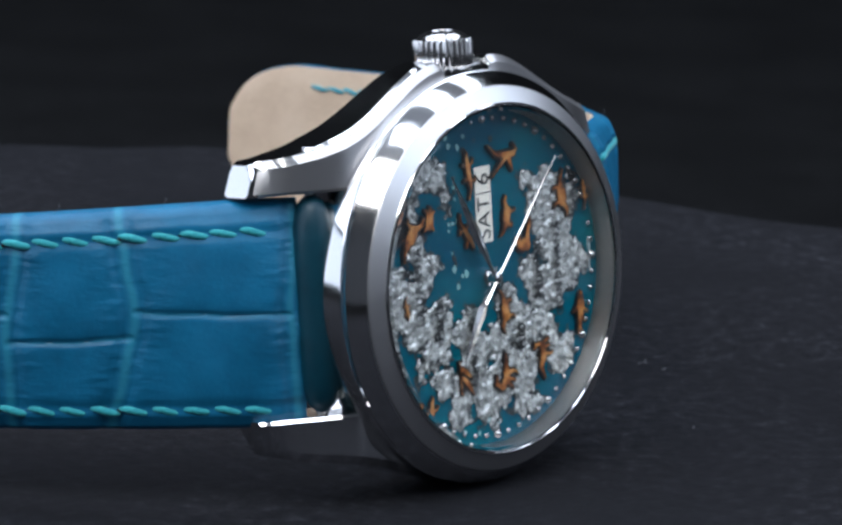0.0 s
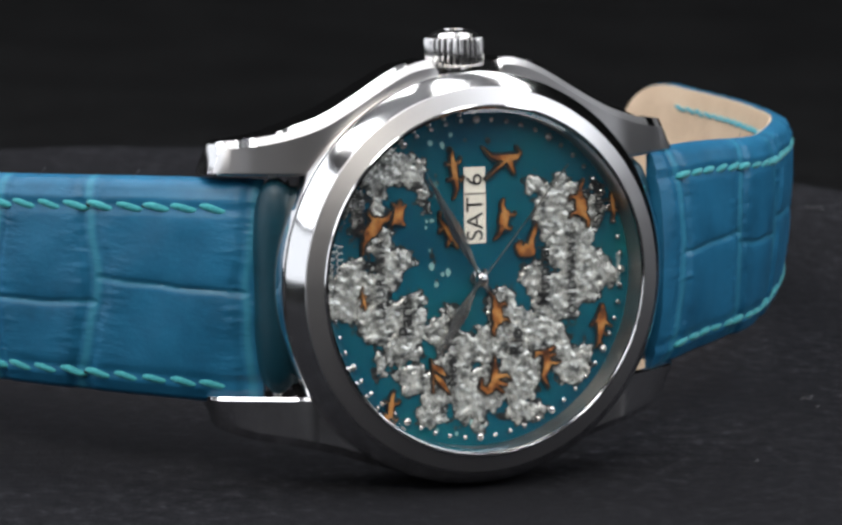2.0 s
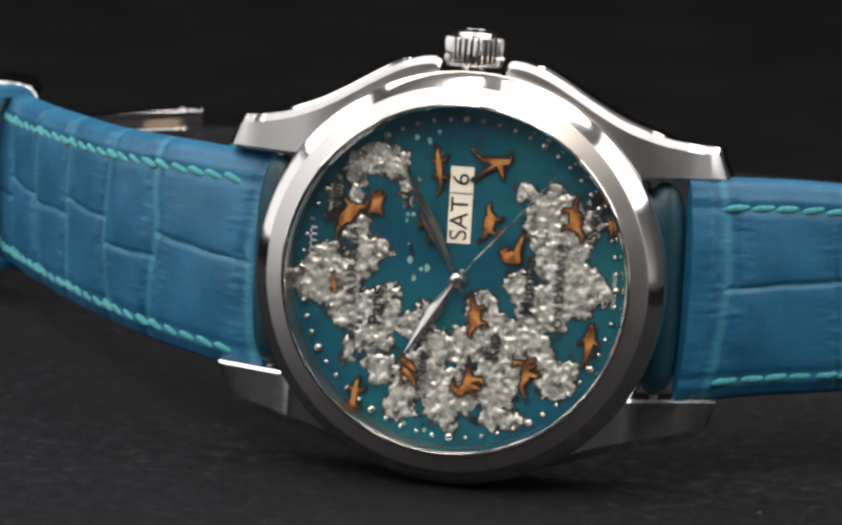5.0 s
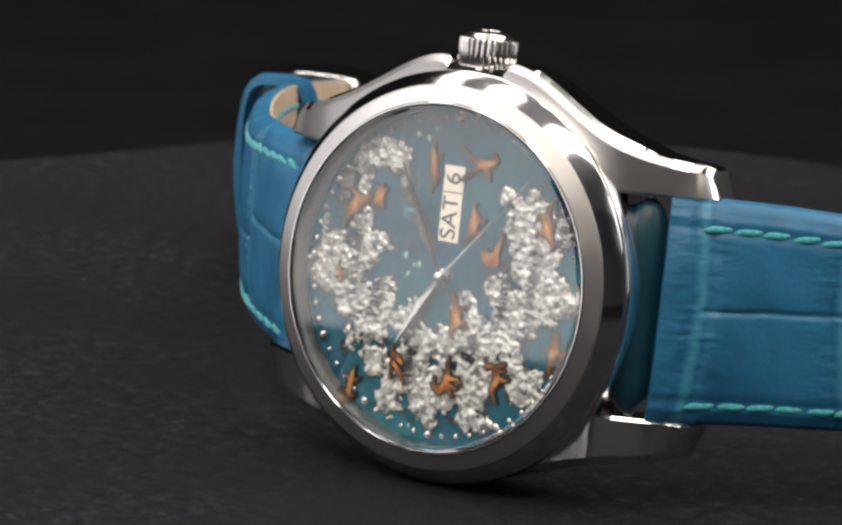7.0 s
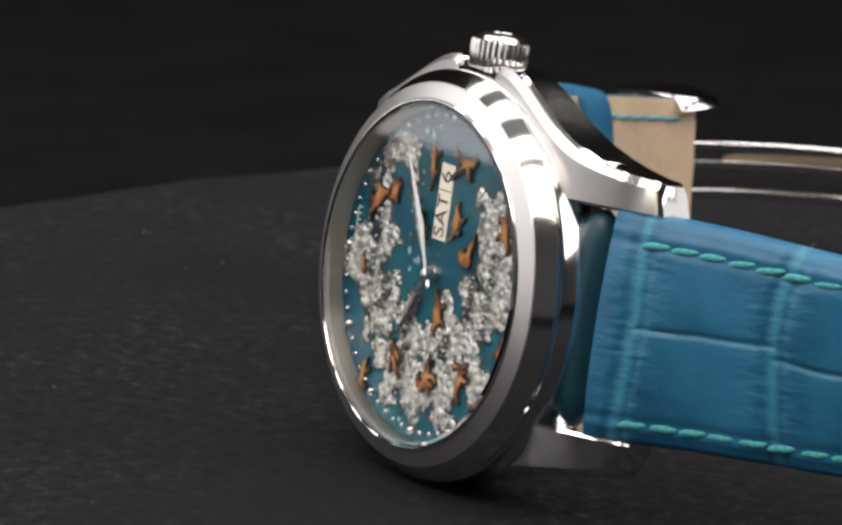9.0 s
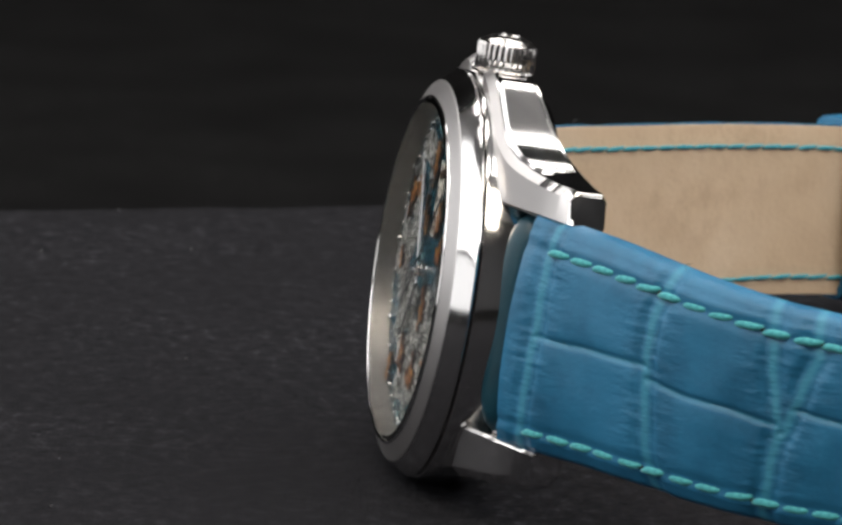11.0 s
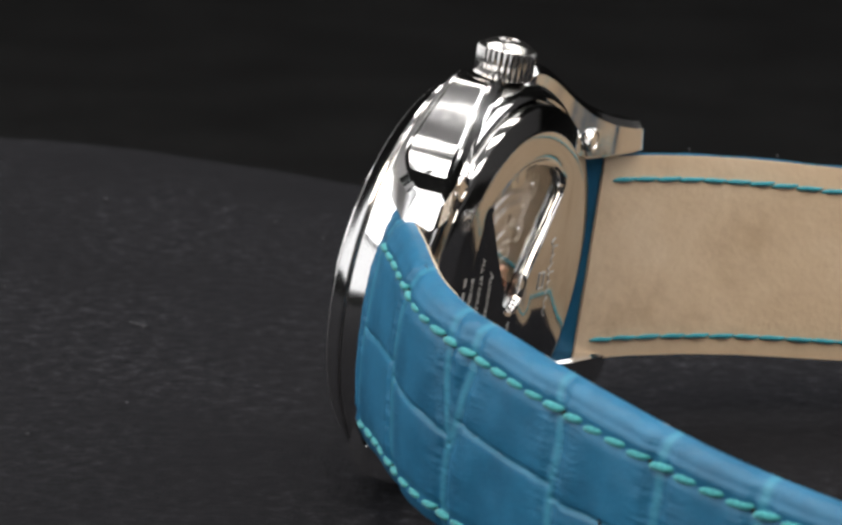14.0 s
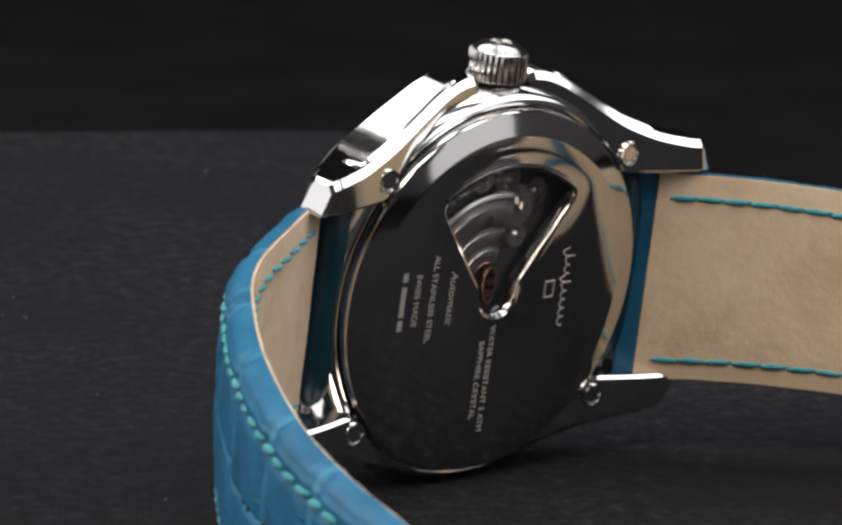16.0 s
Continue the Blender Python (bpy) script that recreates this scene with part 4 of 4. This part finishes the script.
    while s < band.length - (13 if band.tip else 3):
        for sg in (1, -1):
            hw = band.width(s) / 2
            for inner in (False, True):
                T = band.thick(s)
                u = sg * (hw - (2.7 if sg > 0 else 2.3)) / hw
                jitter = rng.uniform(-0.08, 0.08)
                off = T / 2 - 0.22 - (0.55 + 0.75 * max(0.0, 1 - s / 40)) * u * u if not inner else -T / 2 - 0.50
                p, t, nrm = band.at(s + jitter, u, off + (0.12 if not inner else 0.0))
                nrm = nrm if not inner else -nrm
                t = (t + Vector((0, 0, rng.uniform(0.04, 0.17) if not inner else rng.uniform(-0.02, 0.07)))).normalized()
                b = nrm.cross(t).normalized()
                m = Matrix.Translation(p) @ Matrix((t, b, t.cross(b))).transposed().to_4x4()
                shared("inner_stitch" if inner else "stitch", in_me if inner else out_me, ob, m)
                if not inner:
                    q = band.at(s + pitch / 2 + jitter, u, off - 0.04)[0]
                    shared("stitch_hole_shade", hole_me, ob, Matrix.Translation(q))
        s += pitch
    # rolled leather end round the spring bar, with shade painted into its blue
    sx = 19.9 if band.side > 0 else -19.9
    roll = tube([(sx, 4.8, -10.9 + 21.8 * k / 28) for k in range(29)], lambda f: 0.5 + 1.9 * (1 - abs(2 * f - 1) ** 4) ** 0.6, 28)
    part("strap_end", roll, BLUE_SHADED, ob, "blue leather end round the spring bar, shade put into its colour", WATCH, smooth=60)
    return ob


LONG = Band([(22.0, 5.5, -88.1), (29.3, 13.2, -88.6), (38.9, 23.5, -89.6), (46.3, 36.7, -90.7), (51.9, 50.4, -92.2), (55.6, 64.4, -94.1), (57.2, 79.0, -95.7), (57.0, 93.4, -97.2), (54.2, 108.0, -98.2), (52.8, 112.2, -98.4)], 1, 23.0, 19.6, True)
SHORT = Band([(-20.7, -1.0, -88.7), (-30.0, 3.3, -89.1), (-39.1, 9.1, -89.9), (-48.1, 17.1, -91.1), (-57.0, 26.0, -92.2), (-65.4, 35.5, -93.4), (-72.8, 45.5, -94.7), (-79.0, 56.0, -96.3), (-83.0, 67.0, -97.8)], -1, 22.9, 20.6, False)
strap("long_strap", LONG, [4.2, 18.5, 32.0, 36.5, 50.0, 63.0, 76.0, 89.0, 101.0, 110.0], [0.0, 0.05, 0.0, -0.12, 0.1, -0.05], "blue crocodile-grain leather strap with teal stitching")
short = strap("buckle_strap", SHORT, [1.6, 17.5, 29.5, 41.0, 53.0, 64.0, 75.0, 86.0], [0.0, 0.04, -0.12, 0.1], "blue crocodile-grain leather strap holding the buckle")


def strap_hole_shades():
    # shallow black discs on the leather paint the shade of holes; nothing is pierced
    for k in range(6):
        s = 58.0 + 7.0 * k
        p, t, nrm = LONG.at(s, 0.0, LONG.thick(s) / 2 - 0.05)
        bm = revolve([(0, -0.25), (0.75, -0.25), (0.85, 0.1), (1.05, 0.12), (1.15, -0.1)], 20)
        b = Vector((0, 0, 1))
        m = Matrix.Translation(p) @ Matrix((t, nrm, t.cross(nrm))).transposed().to_4x4()
        part("strap_hole_shade", bm, NEAR_BLACK, bpy.data.objects["long_strap"], "", m)


def keeper():
    """The free leather loop that stands off the buckle strap."""
    s0 = 73.5
    path = []
    for k in range(41):
        a = 2 * math.pi * k / 40
        c, sn = math.cos(a), math.sin(a)
        px_ = math.copysign(abs(c) ** 0.45, c) * 3.9 + 1.0
        pz_ = math.copysign(abs(sn) ** 0.5, sn) * 9.9
        path.append((px_, pz_))
    sec = []
    for off, zz in path:
        ring = []
        ctr_o, ctr_z = 1.0, 0.0
        d = Vector((off - ctr_o, zz - ctr_z)).normalized()
        for ds, th in ((-3.2, 0.0), (-2.9, 1.0), (0, 1.3), (2.9, 1.0), (3.2, 0.0), (0, -0.1)):
            o2, z2 = off + d.x * th, zz + d.y * th
            p = SHORT.at(s0 + ds, 0.0, o2)[0] + Vector((0, 0, z2 * 0.001))
            ring.append(p)
        sec.append(ring)
    part("keeper_loop", loft(sec, cap=False), BLUE, short, "blue leather keeper loop", mm=False, smooth=50)


def plate(points, up, half, thick):
    """A thin bent plate: a line of points, raised and lowered by half along up, thick across."""
    sec = []
    for i, p in enumerate(points):
        d = (points[min(i + 1, len(points) - 1)] - points[max(i - 1, 0)]).normalized()
        sd = up.cross(d).normalized() * thick / 2
        e = min(0.0003, half * 0.4)
        sec.append([p + sd * x + up * z for x, z in ((-1, -half + e), (-1, half - e), (-0.6, half), (0.6, half), (1, half - e), (1, -half + e), (0.6, -half), (-0.6, -half))])
    return loft(sec)


def buckle():
    """A folding clasp: a cover that boxes in the strap's end, and a long curved blade."""
    end, t, nrm = SHORT.at(SHORT.length - 0.5, 0.0, 0.0)
    up, hw = Vector((0, 0, 1)), 0.0100
    loop = [(-0.0026, hw * 0.9), (-0.0020, hw), (0.0, hw * 1.04), (0.004, hw * 1.05), (0.0085, hw), (0.0100, hw * 0.8), (0.0104, 0.0), (0.0100, -hw * 0.8), (0.0085, -hw), (0.004, -hw * 1.02), (0.0, -hw), (-0.0020, -hw), (-0.0026, -hw * 0.9)]
    part("clasp_cover", plate([end + nrm * o + up * z for o, z in loop], t, 0.0034, 0.0011), STEEL, short, "polished steel clasp cover", mm=False, smooth=50)
    a, b, c = end - t * 0.002, end + Vector((-0.0005, 0.0150, -0.0006)), end + Vector((0.0110, 0.0310, -0.0016))
    curve = [a * (1 - k / 16) ** 2 + b * 2 * (k / 16) * (1 - k / 16) + c * (k / 16) ** 2 for k in range(17)]
    blade = part("clasp_blade", plate([p + up * 0.0012 for p in curve[1:16]], up, 0.0030, 0.0005), BACK_STEEL, short, "curved mirror-steel clasp blade", mm=False, smooth=50)
    for rise in (0.0043, 0.0018, -0.0018):
        part("rail", plate([p + up * rise for p in curve], up, 0.0006, 0.0015), STEEL, blade, "polished steel rail of the clasp blade", mm=False, smooth=50)
    part("clasp_hinge", plate([curve[15] + up * 0.0013, curve[16] + up * 0.0013], up, 0.0038, 0.0022), STEEL, short, "polished steel clasp hinge", mm=False, smooth=50)


def loose_fibres():
    for band, owner, s0 in ((SHORT, "buckle_strap", 14.0), (SHORT, "buckle_strap", 25.0), (LONG, "long_strap", 20.0)):
        p = band.at(s0, 1.0, -0.6)[0]
        pts = [p + Vector((0.00016 * k, 0.0001 * k * (k % 2), 0.00016 * k - 0.0001)) for k in range(6)]
        part("loose_fibre", tube(pts, 0.000025, 5), LINT, bpy.data.objects[owner], "", mm=False)


loose_fibres()
strap_hole_shades()
keeper()
buckle()


def lint():
    """Scattered fibres and specks on the cloth."""
    rng = random.Random(21)
    bm = bmesh.new()
    for k in range(80):
        r, a = 0.16 * math.sqrt(rng.random()), rng.uniform(0, 6.283)
        if r < 0.03:
            continue
        x, y, ln = r * math.cos(a), r * math.sin(a), rng.uniform(0.00015, 0.0006) if k % 14 else rng.uniform(0.0015, 0.003)
        d, w = rng.uniform(0, 6.283), rng.uniform(0.00003, 0.00008)
        pts = [(x + ln * j * math.cos(d + 0.5 * j) / 3, y + ln * j * math.sin(d + 0.5 * j) / 3, 0.0006 + 0.0002 * (j % 2)) for j in range(4)]
        t = tube(pts, w, 4)
        me = bpy.data.meshes.new("lint_piece")
        t.to_mesh(me)
        t.free()
        bm.from_mesh(me)
        bpy.data.meshes.remove(me)
    part("lint", bm, LINT, cloth, "pale lint specks and fibres", mm=False)["kind"] = "stuff"


lint()


def motions():
    """Cloth and watch turn together about the upright axis, just under twelve degrees a second."""
    rows = []
    for t in range(17):
        rows.append((t, pose(0, 0, 0, 0, 0, 39.525 - 12.0014 * t + 0.04769 * t * t - 0.0017977 * t ** 3)))
    walk(watch, rows)
    walk(cloth, rows)


motions()
